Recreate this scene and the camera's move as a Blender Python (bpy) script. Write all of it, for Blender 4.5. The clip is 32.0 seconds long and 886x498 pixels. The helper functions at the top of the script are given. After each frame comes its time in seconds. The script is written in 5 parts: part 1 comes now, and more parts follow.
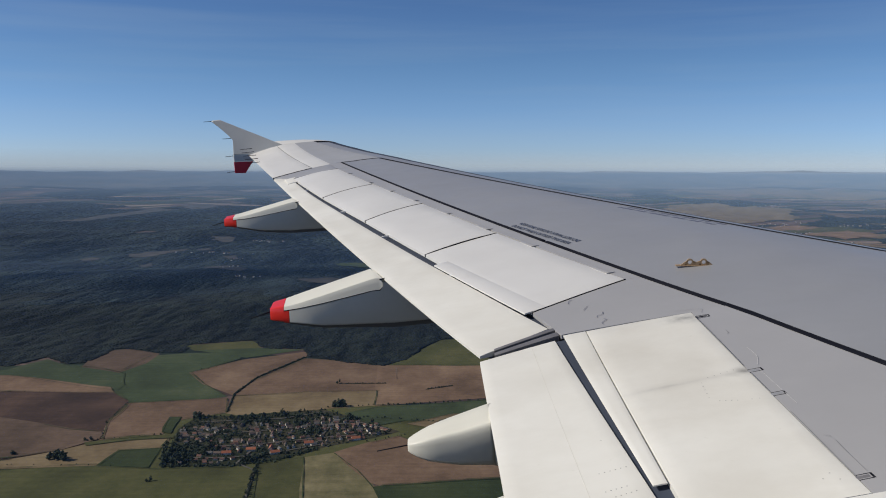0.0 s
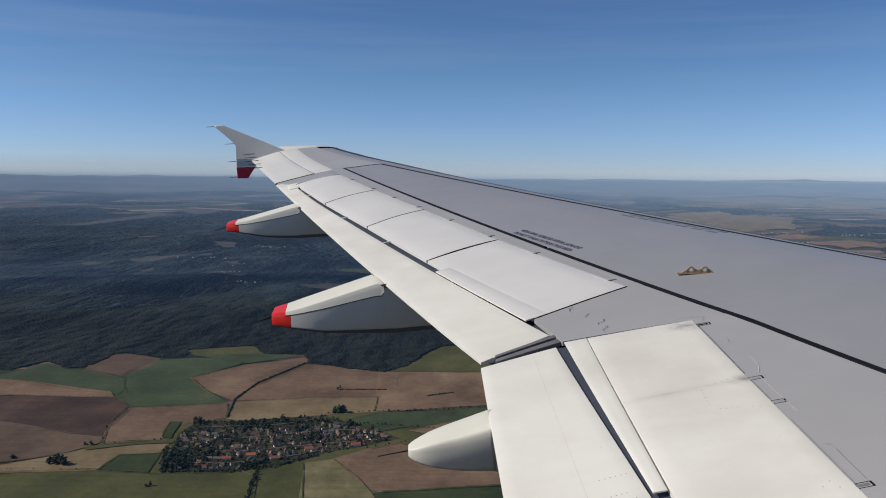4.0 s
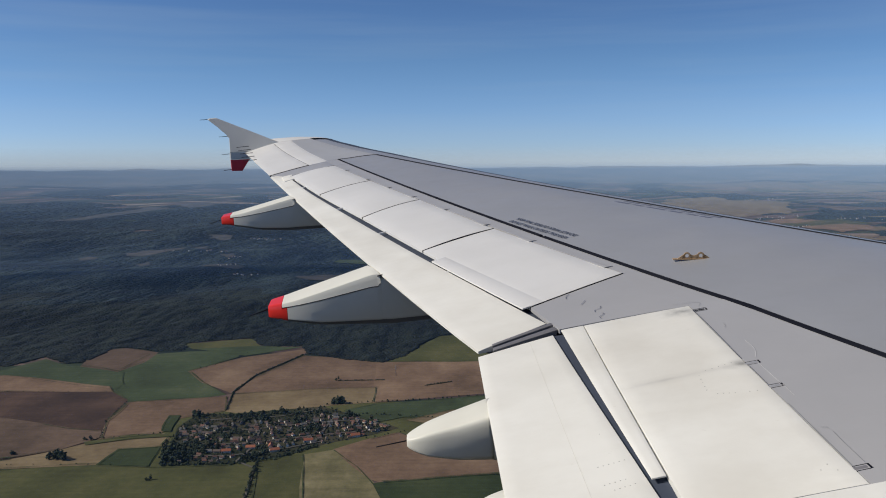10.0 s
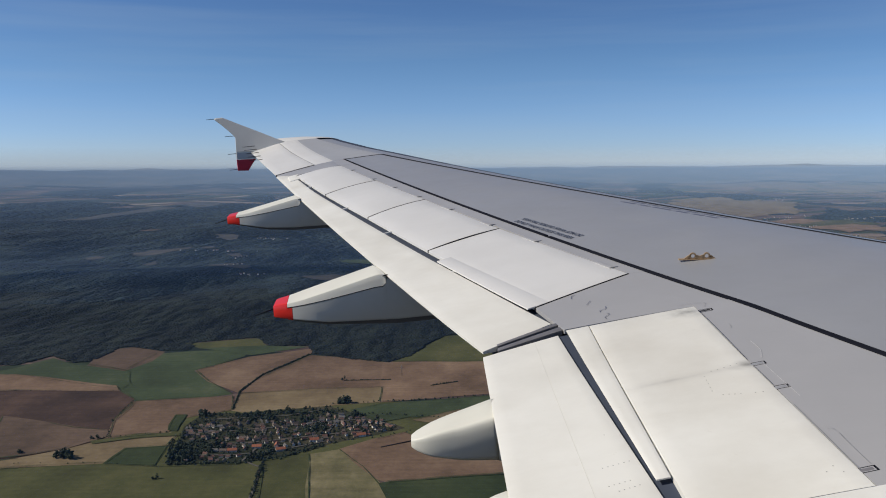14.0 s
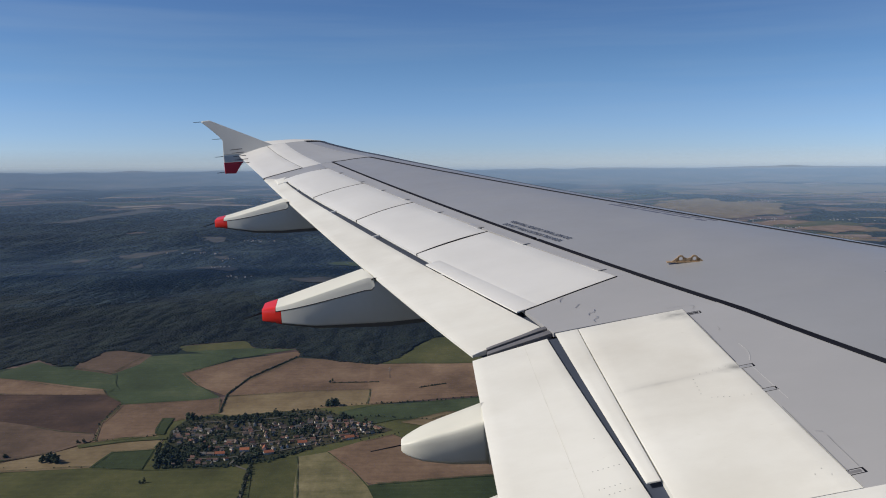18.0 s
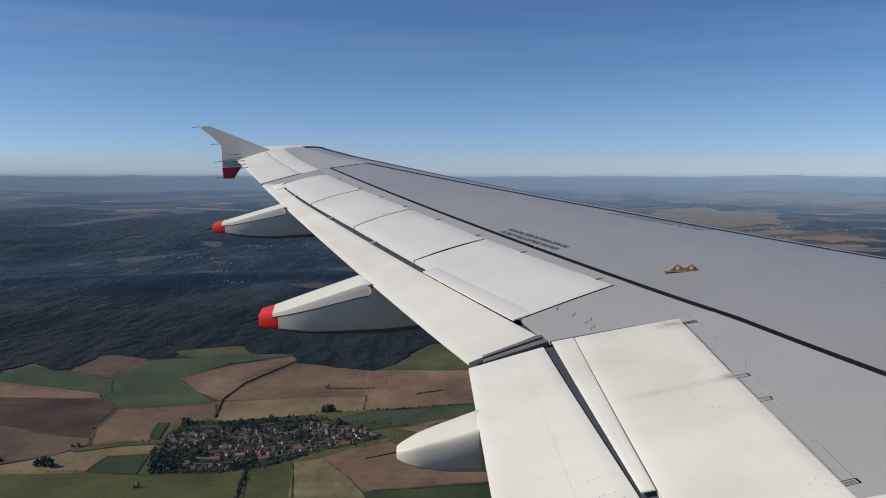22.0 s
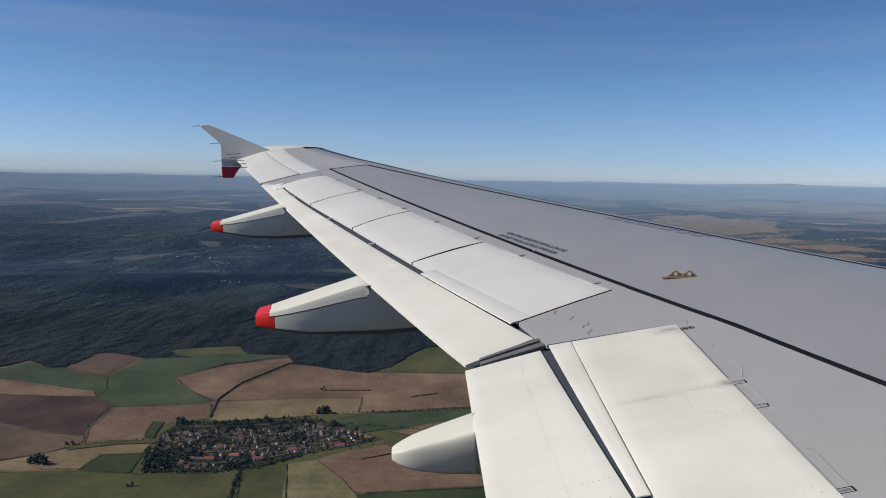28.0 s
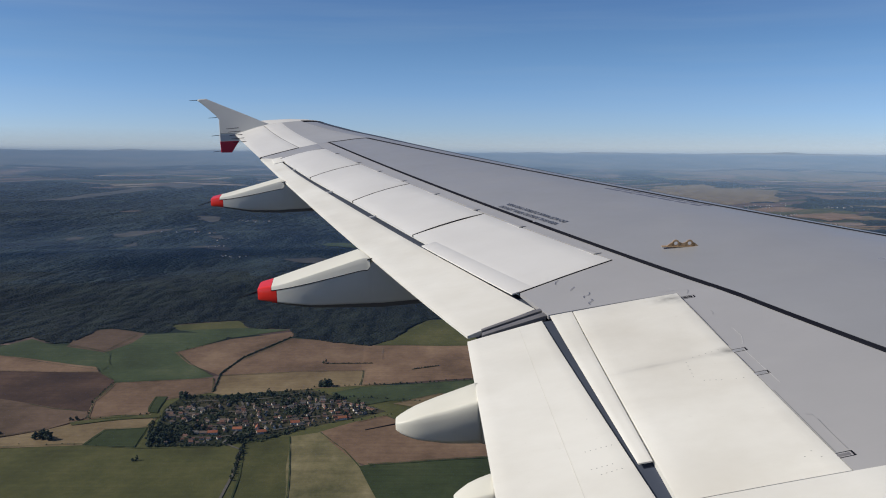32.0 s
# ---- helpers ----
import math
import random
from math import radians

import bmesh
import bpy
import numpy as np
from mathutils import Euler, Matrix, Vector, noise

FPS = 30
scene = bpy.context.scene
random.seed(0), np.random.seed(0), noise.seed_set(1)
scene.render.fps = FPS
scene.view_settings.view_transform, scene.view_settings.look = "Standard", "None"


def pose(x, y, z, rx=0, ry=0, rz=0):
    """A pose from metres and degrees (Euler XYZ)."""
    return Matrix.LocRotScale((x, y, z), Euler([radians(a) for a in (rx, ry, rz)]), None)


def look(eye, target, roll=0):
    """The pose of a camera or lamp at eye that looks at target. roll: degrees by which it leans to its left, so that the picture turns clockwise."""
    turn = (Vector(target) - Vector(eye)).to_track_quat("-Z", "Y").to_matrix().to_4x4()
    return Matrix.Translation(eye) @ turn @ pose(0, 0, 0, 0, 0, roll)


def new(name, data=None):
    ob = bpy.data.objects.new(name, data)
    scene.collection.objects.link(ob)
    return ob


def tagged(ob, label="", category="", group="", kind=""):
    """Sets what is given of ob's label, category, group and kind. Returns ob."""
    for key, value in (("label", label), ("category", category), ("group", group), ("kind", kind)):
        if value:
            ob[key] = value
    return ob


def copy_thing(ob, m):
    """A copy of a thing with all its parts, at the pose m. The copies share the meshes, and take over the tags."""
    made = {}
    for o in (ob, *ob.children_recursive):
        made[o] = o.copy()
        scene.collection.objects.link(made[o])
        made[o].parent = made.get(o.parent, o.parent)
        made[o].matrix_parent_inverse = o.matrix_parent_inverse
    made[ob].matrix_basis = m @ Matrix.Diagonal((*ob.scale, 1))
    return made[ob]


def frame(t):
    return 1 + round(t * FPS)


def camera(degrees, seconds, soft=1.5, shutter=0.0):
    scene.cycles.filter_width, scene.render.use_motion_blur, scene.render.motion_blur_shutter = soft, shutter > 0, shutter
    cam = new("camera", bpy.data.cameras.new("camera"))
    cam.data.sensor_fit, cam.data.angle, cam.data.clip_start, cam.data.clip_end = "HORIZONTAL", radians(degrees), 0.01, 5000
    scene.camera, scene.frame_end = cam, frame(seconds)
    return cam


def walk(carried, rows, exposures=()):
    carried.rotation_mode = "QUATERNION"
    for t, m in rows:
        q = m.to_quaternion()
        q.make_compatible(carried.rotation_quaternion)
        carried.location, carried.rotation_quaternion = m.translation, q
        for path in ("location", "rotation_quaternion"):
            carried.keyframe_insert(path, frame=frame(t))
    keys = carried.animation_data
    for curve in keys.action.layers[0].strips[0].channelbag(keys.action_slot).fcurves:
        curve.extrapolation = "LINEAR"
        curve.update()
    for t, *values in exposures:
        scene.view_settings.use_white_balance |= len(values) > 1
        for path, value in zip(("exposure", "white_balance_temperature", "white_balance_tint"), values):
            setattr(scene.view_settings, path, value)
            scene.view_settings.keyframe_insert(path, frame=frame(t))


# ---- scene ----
# The wing of an airliner seen from its cabin, low over fields, woods and a village.
# The land is laid out at about one sixth of its size, so that it reaches the horizon.

# camera: seconds, place, turn
ROWS = [
    (0, -0.004, -0.000, 99.993, 84.993, -0.185, -0.832),
    (0.5, -0.004, -0.003, 99.996, 85.229, -0.354, -0.700),
    (1, -0.009, -0.012, 99.994, 85.402, -0.253, -0.586),
    (1.5, -0.006, -0.006, 99.993, 85.500, -0.273, -0.539),
    (2, -0.003, -0.006, 99.996, 85.614, -0.370, -0.566),
    (2.5, -0.001, -0.003, 99.993, 85.628, -0.379, -0.612),
    (3, -0.007, -0.009, 99.994, 85.357, -0.401, -0.720),
    (3.5, -0.005, -0.012, 99.991, 85.453, -0.513, -0.742),
    (5.5, -0.007, -0.011, 99.994, 85.209, -0.540, -0.585),
    (6, -0.003, -0.005, 99.992, 85.297, -0.482, -0.487),
    (6.5, -0.002, -0.010, 99.995, 85.050, -0.263, -0.488),
    (7, -0.003, 0.005, 99.988, 85.141, -0.125, -0.465),
    (7.5, 0.003, -0.001, 99.993, 85.404, -0.106, -0.615),
    (8, -0.000, -0.006, 99.995, 85.606, -0.248, -0.823),
    (8.5, -0.002, 0.002, 99.990, 85.566, -0.194, -0.948),
    (9, -0.005, -0.007, 99.992, 85.198, -0.266, -1.100),
    (9.5, -0.007, -0.006, 100.000, 85.186, -0.152, -1.078),
    (10, -0.002, -0.005, 99.991, 84.746, 0.316, -1.023),
    (10.5, -0.003, -0.011, 99.986, 84.201, 0.311, -0.949),
    (11, 0.003, -0.015, 100.000, 85.166, -0.475, -0.724),
    (11.5, -0.004, 0.001, 100.001, 86.221, -0.647, -0.619),
    (12, -0.005, -0.003, 99.999, 86.108, -0.560, -0.661),
    (12.5, -0.004, -0.001, 99.993, 85.311, -0.516, -0.612),
    (13, -0.002, -0.019, 99.994, 85.021, -0.463, -0.509),
    (13.5, -0.003, -0.003, 100.000, 85.077, -0.132, -0.459),
    (14, 0.005, 0.002, 99.991, 84.740, 0.280, -0.621),
    (14.5, 0.004, 0.001, 99.984, 84.554, 0.168, -0.713),
    (16.5, -0.009, -0.006, 99.995, 84.454, 0.683, -0.928),
    (17, -0.001, -0.007, 99.997, 84.599, 0.681, -1.076),
    (17.5, -0.005, -0.009, 99.999, 84.870, 0.361, -1.374),
    (18, -0.002, 0.002, 100.001, 84.856, 0.392, -1.421),
    (18.5, 0.001, -0.002, 99.993, 84.711, 0.301, -1.461),
    (19, 0.000, -0.000, 100.000, 84.871, 0.218, -1.522),
    (19.5, -0.006, -0.002, 99.996, 84.471, 0.241, -1.586),
    (20, 0.002, -0.003, 99.999, 84.559, 0.138, -1.532),
    (20.5, 0.002, -0.010, 99.995, 84.758, -0.215, -1.501),
    (21, -0.010, -0.004, 100.006, 84.939, -0.176, -1.571),
    (21.5, -0.001, -0.002, 99.998, 85.154, -0.057, -1.523),
    (22, -0.001, -0.006, 100.005, 85.290, -0.137, -1.541),
    (22.5, -0.000, 0.001, 100.003, 84.988, -0.238, -1.720),
    (23, 0.001, -0.004, 100.003, 84.848, -0.354, -1.868),
    (23.5, -0.001, -0.002, 99.999, 84.926, -0.459, -1.952),
    (24, -0.005, -0.005, 100.004, 85.311, -0.677, -1.899),
    (24.5, -0.001, 0.002, 100.002, 85.512, -0.424, -1.827),
    (25, 0.001, 0.009, 99.997, 85.044, -0.218, -1.919),
    (25.5, -0.003, 0.001, 99.995, 84.963, -0.331, -1.940),
    (27.5, 0.002, -0.003, 99.996, 85.631, -1.312, -1.758),
    (28, -0.004, -0.002, 99.997, 85.503, -1.063, -1.605),
    (28.5, -0.000, -0.005, 99.999, 84.885, -0.630, -1.514),
    (29, 0.002, 0.001, 99.993, 84.716, -0.610, -1.458),
    (29.5, -0.002, 0.001, 99.991, 84.661, -0.578, -1.471),
    (30, 0.009, -0.004, 100.000, 84.604, -0.625, -1.453),
    (30.5, 0.009, 0.005, 99.998, 84.787, -0.799, -1.581),
    (31, 0.002, -0.001, 100.001, 84.893, -0.845, -1.732),
    (31.5, 0.006, -0.004, 100.000, 84.667, -0.700, -1.663),
    (32, -0.011, -0.015, 99.994, 83.736, -0.436, -1.673),
]
cam = camera(53.04, 32.0, soft=1.05)
walk(cam, [(t, pose(x, y, z, rx, ry, rz)) for t, x, y, z, rx, ry, rz in ROWS], exposures=[(0, -0.08), (3, -0.06), (6, -0.02), (12, 0.0), (18, 0.0), (20, -0.06), (25, -0.06), (28, 0.0), (32, 0.02)])

# ---- light ----
SUN_WAY = Vector((-0.80, -0.05, 0.60)).normalized()
world = bpy.data.worlds.new("world")
scene.world = world
world.use_nodes = True
wn = world.node_tree
sky = wn.nodes.new("ShaderNodeTexSky")
sky.sky_type = 'NISHITA'
sky.sun_disc = False
sky.sun_elevation = math.asin(SUN_WAY.z)
sky.sun_rotation = math.atan2(SUN_WAY.x, SUN_WAY.y)
sky.altitude = 1200
sky.air_density = 0.85
sky.dust_density = 0.3
sky.ozone_density = 1.6
deep = wn.nodes.new("ShaderNodeGamma")
deep.inputs[1].default_value = 1.35
wn.links.new(sky.outputs[0], deep.inputs[0])
tint = wn.nodes.new("ShaderNodeMix")
tint.data_type, tint.blend_type = 'RGBA', 'MULTIPLY'
tint.inputs[0].default_value = 1.0
tint.inputs[7].default_value = (0.905, 1.06, 1.25, 1)
wn.links.new(deep.outputs[0], tint.inputs[6])
# the sky pales towards the hazy horizon
where = wn.nodes.new("ShaderNodeTexCoord")
split = wn.nodes.new("ShaderNodeSeparateXYZ")
wn.links.new(where.outputs["Generated"], split.inputs[0])
height = wn.nodes.new("ShaderNodeMapRange")
height.interpolation_type = 'SMOOTHSTEP'
height.inputs["From Min"].default_value, height.inputs["From Max"].default_value = 0.0, 0.13
height.inputs["To Min"].default_value, height.inputs["To Max"].default_value = 1.0, 0.0
wn.links.new(split.outputs[2], height.inputs[0])
pale = wn.nodes.new("ShaderNodeMix")
pale.data_type, pale.blend_type = 'RGBA', 'MULTIPLY'
pale.inputs[7].default_value = (0.93, 0.93, 1.21, 1)
wn.links.new(height.outputs[0], pale.inputs[0])
wn.links.new(tint.outputs[2], pale.inputs[6])
# thin streaks of high cloud
drawn = wn.nodes.new("ShaderNodeMapping")
drawn.inputs["Scale"].default_value = (1.4, 1.4, 26)
drawn.inputs["Rotation"].default_value = (0.0, 0.035, 0.0)
wn.links.new(where.outputs["Generated"], drawn.inputs[0])
wisp = wn.nodes.new("ShaderNodeTexNoise")
wisp.inputs["Scale"].default_value, wisp.inputs["Detail"].default_value = 1.7, 5.0
wn.links.new(drawn.outputs[0], wisp.inputs["Vector"])
thin = wn.nodes.new("ShaderNodeMapRange")
thin.inputs["From Min"].default_value, thin.inputs["From Max"].default_value = 0.42, 0.78
thin.inputs["To Max"].default_value = 0.16
wn.links.new(wisp.outputs["Fac"], thin.inputs[0])
cirrus = wn.nodes.new("ShaderNodeMix")
cirrus.data_type = 'RGBA'
cirrus.inputs[7].default_value = (9.5, 12.2, 15.0, 1)
wn.links.new(thin.outputs[0], cirrus.inputs[0])
wn.links.new(pale.outputs[2], cirrus.inputs[6])
wn.links.new(cirrus.outputs[2], wn.nodes["Background"].inputs[0])
wn.nodes["Background"].inputs[1].default_value = 0.0375
sun_data = bpy.data.lights.new("sun", 'SUN')
sun_data.energy = 4.3
sun_data.angle = radians(0.53)
sun_data.color = (0.98, 0.905, 0.77)
sun = new("sun", sun_data)
sun.matrix_world = look((0, 0, 400), Vector((0, 0, 400)) - SUN_WAY)

# ---- materials ----
def material(name, rough=0.5, metal=0.0):
    m = bpy.data.materials.new(name)
    m.use_nodes = True
    b = m.node_tree.nodes["Principled BSDF"]
    b.inputs["Roughness"].default_value = rough
    b.inputs["Metallic"].default_value = metal
    return m, m.node_tree, b


def node(tree, kind, **values):
    n = tree.nodes.new(kind)
    for key, value in values.items():
        n.inputs[key.replace("_", " ")].default_value = value
    return n


def coords(tree, scale=(1, 1, 1), turn=0.0):
    """World-size object coordinates, stretched by scale."""
    c = tree.nodes.new("ShaderNodeTexCoord")
    mp = tree.nodes.new("ShaderNodeMapping")
    mp.inputs["Scale"].default_value = scale
    mp.inputs["Rotation"].default_value = (0, 0, turn)
    tree.links.new(c.outputs["Object"], mp.inputs[0])
    return mp.outputs[0]


def noise_tex(tree, vec, scale, detail=4.0, rough=0.55):
    n = node(tree, "ShaderNodeTexNoise", Scale=scale, Detail=detail, Roughness=rough)
    tree.links.new(vec, n.inputs["Vector"])
    return n.outputs["Fac"]


def ramp(tree, fac, stops):
    r = tree.nodes.new("ShaderNodeValToRGB")
    e = r.color_ramp.elements
    while len(e) < len(stops):
        e.new(0.5)
    for el, (pos, col) in zip(e, stops):
        el.position = pos
        el.color = (*col, 1) if len(col) == 3 else col
    tree.links.new(fac, r.inputs[0])
    return r.outputs[0]


def blend(tree, a, b, fac, kind='MIX'):
    m = tree.nodes.new("ShaderNodeMix")
    m.data_type = 'RGBA'
    m.blend_type = kind
    for sock, v in ((m.inputs[0], fac), (m.inputs[6], a), (m.inputs[7], b)):
        if isinstance(v, (int, float)):
            sock.default_value = v
        elif isinstance(v, tuple):
            sock.default_value = (*v, 1)
        else:
            tree.links.new(v, sock)
    return m.outputs[2]


def bump(tree, shader, height, strength=0.2, distance=0.01):
    b = tree.nodes.new("ShaderNodeBump")
    b.inputs["Strength"].default_value = strength
    b.inputs["Distance"].default_value = distance
    tree.links.new(height, b.inputs["Height"])
    tree.links.new(b.outputs[0], shader.inputs["Normal"])


def paint(name, col, dirt, rough=0.42, amount=0.5, metal=0.0, smudge=None):
    """Aircraft paint: faint blotches, soft streaks of grime and fine orange peel."""
    m, t, b = material(name, rough, metal)
    v = coords(t)
    big = ramp(t, noise_tex(t, v, 1.1, 7, 0.62), [(0.36, (0, 0, 0)), (0.72, (1, 1, 1))])
    streak = ramp(t, noise_tex(t, coords(t, (0.8, 2.6, 2)), 1.5, 6, 0.7), [(0.5, (0, 0, 0)), (0.85, (0.5, 0.5, 0.5))])
    fine = noise_tex(t, v, 55, 3)
    c = blend(t, col, dirt, blend(t, (0, 0, 0), (amount,) * 3, big))
    c = blend(t, c, dirt, blend(t, (0, 0, 0), (amount * 0.8,) * 3, streak))
    sp = ramp(t, noise_tex(t, v, 24, 2), [(0.72, (0, 0, 0)), (0.78, (1, 1, 1))])
    c = blend(t, c, dirt, blend(t, (0, 0, 0), (amount * 0.35,) * 3, sp))
    if smudge:
        # a thin, slanting trace of grime across the panel, at y = smudge where x is 0
        sep_y = t.nodes.new("ShaderNodeSeparateXYZ")
        t.links.new(coords(t), sep_y.inputs[0])
        off = node(t, "ShaderNodeMath")
        off.operation = 'SUBTRACT'
        off.inputs[1].default_value = smudge
        slant = t.nodes.new("ShaderNodeMath")
        slant.operation = 'MULTIPLY_ADD'
        slant.inputs[1].default_value = -0.074
        t.links.new(sep_y.outputs[0], slant.inputs[0])
        t.links.new(sep_y.outputs[1], slant.inputs[2])
        t.links.new(slant.outputs[0], off.inputs[0])
        far = t.nodes.new("ShaderNodeMath")
        far.operation = 'ABSOLUTE'
        t.links.new(off.outputs[0], far.inputs[0])
        band = ramp(t, far.outputs[0], [(0.0, (0.75, 0.75, 0.75)), (0.022, (0.25, 0.25, 0.25)), (0.06, (0, 0, 0))])
        # oily stains round the hinges
        for spot in ((-4.925, 6.44, 0.17), (-4.905, 5.60, 0.11)):
            gone = t.nodes.new("ShaderNodeVectorMath")
            gone.operation = 'DISTANCE'
            flat = t.nodes.new("ShaderNodeVectorMath")
            flat.operation = 'MULTIPLY'
            flat.inputs[1].default_value = (1.0, 1.6, 0.0)
            t.links.new(coords(t), flat.inputs[0])
            t.links.new(flat.outputs[0], gone.inputs[0])
            gone.inputs[1].default_value = (spot[0], spot[1] * 1.6, 0.0)
            stain = ramp(t, gone.outputs["Value"], [(0.0, (0.8, 0.8, 0.8)), (spot[2] * 0.35, (0.35, 0.35, 0.35)), (spot[2], (0, 0, 0))])
            c = blend(t, c, (0.055, 0.05, 0.045), blend(t, stain, ramp(t, noise_tex(t, v, 18, 4), [(0.3, (0.2, 0.2, 0.2)), (0.7, (1, 1, 1))]), 1.0, 'MULTIPLY'))
        c = blend(t, c, (0.34, 0.33, 0.31), blend(t, band, ramp(t, noise_tex(t, v, 5, 5), [(0.35, (0, 0, 0)), (0.75, (0.75, 0.75, 0.75))]), 1.0, 'MULTIPLY'))
    t.links.new(c, b.inputs["Base Color"])
    rr = node(t, "ShaderNodeMapRange", To_Min=rough - 0.08, To_Max=rough + 0.12)
    t.links.new(noise_tex(t, v, 4, 4), rr.inputs[0])
    t.links.new(rr.outputs[0], b.inputs["Roughness"])
    bump(t, b, fine, 0.05, 0.002)
    return m


WHITE = paint("white_paint", (0.785, 0.775, 0.725), (0.57, 0.545, 0.48), 0.45, 0.6)
SOILED = paint("soiled_white_paint", (0.785, 0.775, 0.725), (0.56, 0.53, 0.465), 0.45, 0.65, smudge=5.962)
PALE = paint("pale_grey_paint", (0.675, 0.67, 0.66), (0.53, 0.52, 0.50), 0.42, 0.35)
GREY = paint("mid_grey_paint", (0.320, 0.325, 0.342), (0.266, 0.268, 0.278), 0.30, 0.5)
SHROUD = paint("light_shroud_paint", (0.385, 0.382, 0.390), (0.315, 0.312, 0.318), 0.33, 0.5)
FAIR = paint("fairing_paint", (0.69, 0.68, 0.61), (0.54, 0.53, 0.46), 0.48, 0.4)
RED = paint("red_paint", (0.78, 0.034, 0.024), (0.58, 0.035, 0.03), 0.20, 0.4)
GOLD = paint("yellow_primer", (0.43, 0.295, 0.170), (0.26, 0.175, 0.11), 0.5, 0.6)
ALU = paint("bare_aluminium", (0.34, 0.34, 0.345), (0.16, 0.16, 0.165), 0.42, 0.8, 0.25)
# darker grey puts the shade under the fairings into the colour
BELLY = paint("shaded_belly_grey", (0.150, 0.155, 0.16), (0.07, 0.073, 0.076), 0.6, 0.6)
SEAL = paint("worn_seal_metal", (0.20, 0.195, 0.205), (0.09, 0.088, 0.092), 0.45, 0.8)
DARK = paint("dark_seal_rubber", (0.011, 0.012, 0.018), (0.02, 0.021, 0.027), 0.7, 0.5)
WELL = paint("slate_inner_structure", (0.062, 0.074, 0.105), (0.045, 0.053, 0.072), 0.5, 0.6)
# the fairings' red again, shifted to crimson as if it lay in shade
FENCE_SHADE_RED = paint("shaded_red_paint", (0.66, 0.026, 0.065), (0.48, 0.03, 0.06), 0.35, 0.4)
FENCE = paint("fence_paint", (0.58, 0.575, 0.55), (0.46, 0.455, 0.43), 0.45, 0.5)
# the wing's mid grey, lightened for the sheen towards the tip
SHEEN_GREY = paint("sheen_grey_paint", (0.385, 0.39, 0.405), (0.31, 0.312, 0.32), 0.38, 0.5)
JOINT = paint("filled_joint", (0.66, 0.645, 0.59), (0.60, 0.58, 0.52), 0.5, 0.6)
INK = paint("faded_marking_ink", (0.060, 0.074, 0.115), (0.15, 0.15, 0.165), 0.6, 0.4)
FAINT_INK = paint("worn_blue_ink", (0.10, 0.115, 0.17), (0.17, 0.18, 0.22), 0.6, 0.5)
for rubber in (DARK, WELL, INK):
    rubber.node_tree.nodes["Principled BSDF"].inputs["Specular IOR Level"].default_value = 0.04

# ---- mesh helpers ----
def mesh_of(name, verts, faces, mat, smooth=False):
    me = bpy.data.meshes.new(name)
    me.from_pydata([tuple(v) for v in verts], [], faces)
    me.materials.append(mat)
    if smooth:
        me.polygons.foreach_set("use_smooth", [True] * len(faces))
    me.update()
    return me


def part(name, me, parent, label=""):
    ob = new(name, me)
    ob.parent = parent
    return tagged(ob, label)


def from_bm(name, bm, mat, smooth=False):
    me = bpy.data.meshes.new(name)
    bmesh.ops.recalc_face_normals(bm, faces=bm.faces)
    bm.to_mesh(me)
    bm.free()
    me.materials.append(mat)
    if smooth:
        me.polygons.foreach_set("use_smooth", [True] * len(me.polygons))
    return me


# ---- the wing: x forward, y outboard, z up from the root, in metres ----
AIR = Matrix(((0.99872, 0.0, -0.05051, 6.3292), (-0.00052, 0.99995, -0.01036, -1.7111), (0.05044, 0.01035, 0.99867, 98.7869), (0, 0, 0, 1)))
KINK, TIP = 6.45, 17.0


def x_lead(y):
    return -0.52 * (y - 1.975)


def x_trail(y):
    return -6.05 if y < KINK else -6.05 - 0.313 * (y - KINK)


def half_thick(s):
    s = min(max(s, 0.0), 1.0)
    return 0.6 * (0.2969 * math.sqrt(s) - 0.126 * s - 0.3516 * s * s + 0.2843 * s ** 3 - 0.1036 * s ** 4)


def chord_z(y):
    return 0.0878 * (y - 2) + 0.002016 * (y - 2) ** 2


def curve(points, x):
    """Height along a row of (x, z), x rising."""
    if x <= points[0][0]:
        return points[0][1]
    for (x0, z0), (x1, z1) in zip(points, points[1:]):
        if x <= x1:
            return z0 + (z1 - z0) * (x - x0) / (x1 - x0)
    return points[-1][1]


NOSE_LIFT = [(7.5, 0.0), (9.5, 0.016), (11.5, 0.024), (13.0, 0.032), (15.0, 0.048), (16.2, 0.034), (17.0, 0.0)]


def upper(x, y):
    """Height of the upper skin; the kink is rounded off."""
    d = y - KINK
    trail = -6.05 - 0.1565 * (d + math.sqrt(d * d + 0.5))
    c = x_lead(y) - trail
    u = min(max((x - trail) / c, 0.0), 1.0)
    sweep_up = 0.068 * max(0.0, (y - 15.0) / 2.0) ** 2.5 * min(1.0, 3 * u)
    nose = curve(NOSE_LIFT, y) * max(0.0, (u - 0.6) / 0.4)
    return chord_z(y) + c * (0.997 * half_thick(1 - u) + 0.0193 * u) + sweep_up + nose


def lower(x, y):
    c = x_lead(y) - x_trail(y)
    u = min(max((x - x_trail(y)) / c, 0.0), 1.0)
    return chord_z(y) + c * (-0.75 * half_thick(1 - u) + 0.0193 * u)


def lerp(a, b, f):
    return tuple(p + (q - p) * f for p, q in zip(a, b))


def smoothstep(a, b, v):
    f = min(max((v - a) / (b - a), 0.0), 1.0)
    return f * f * (3 - 2 * f)


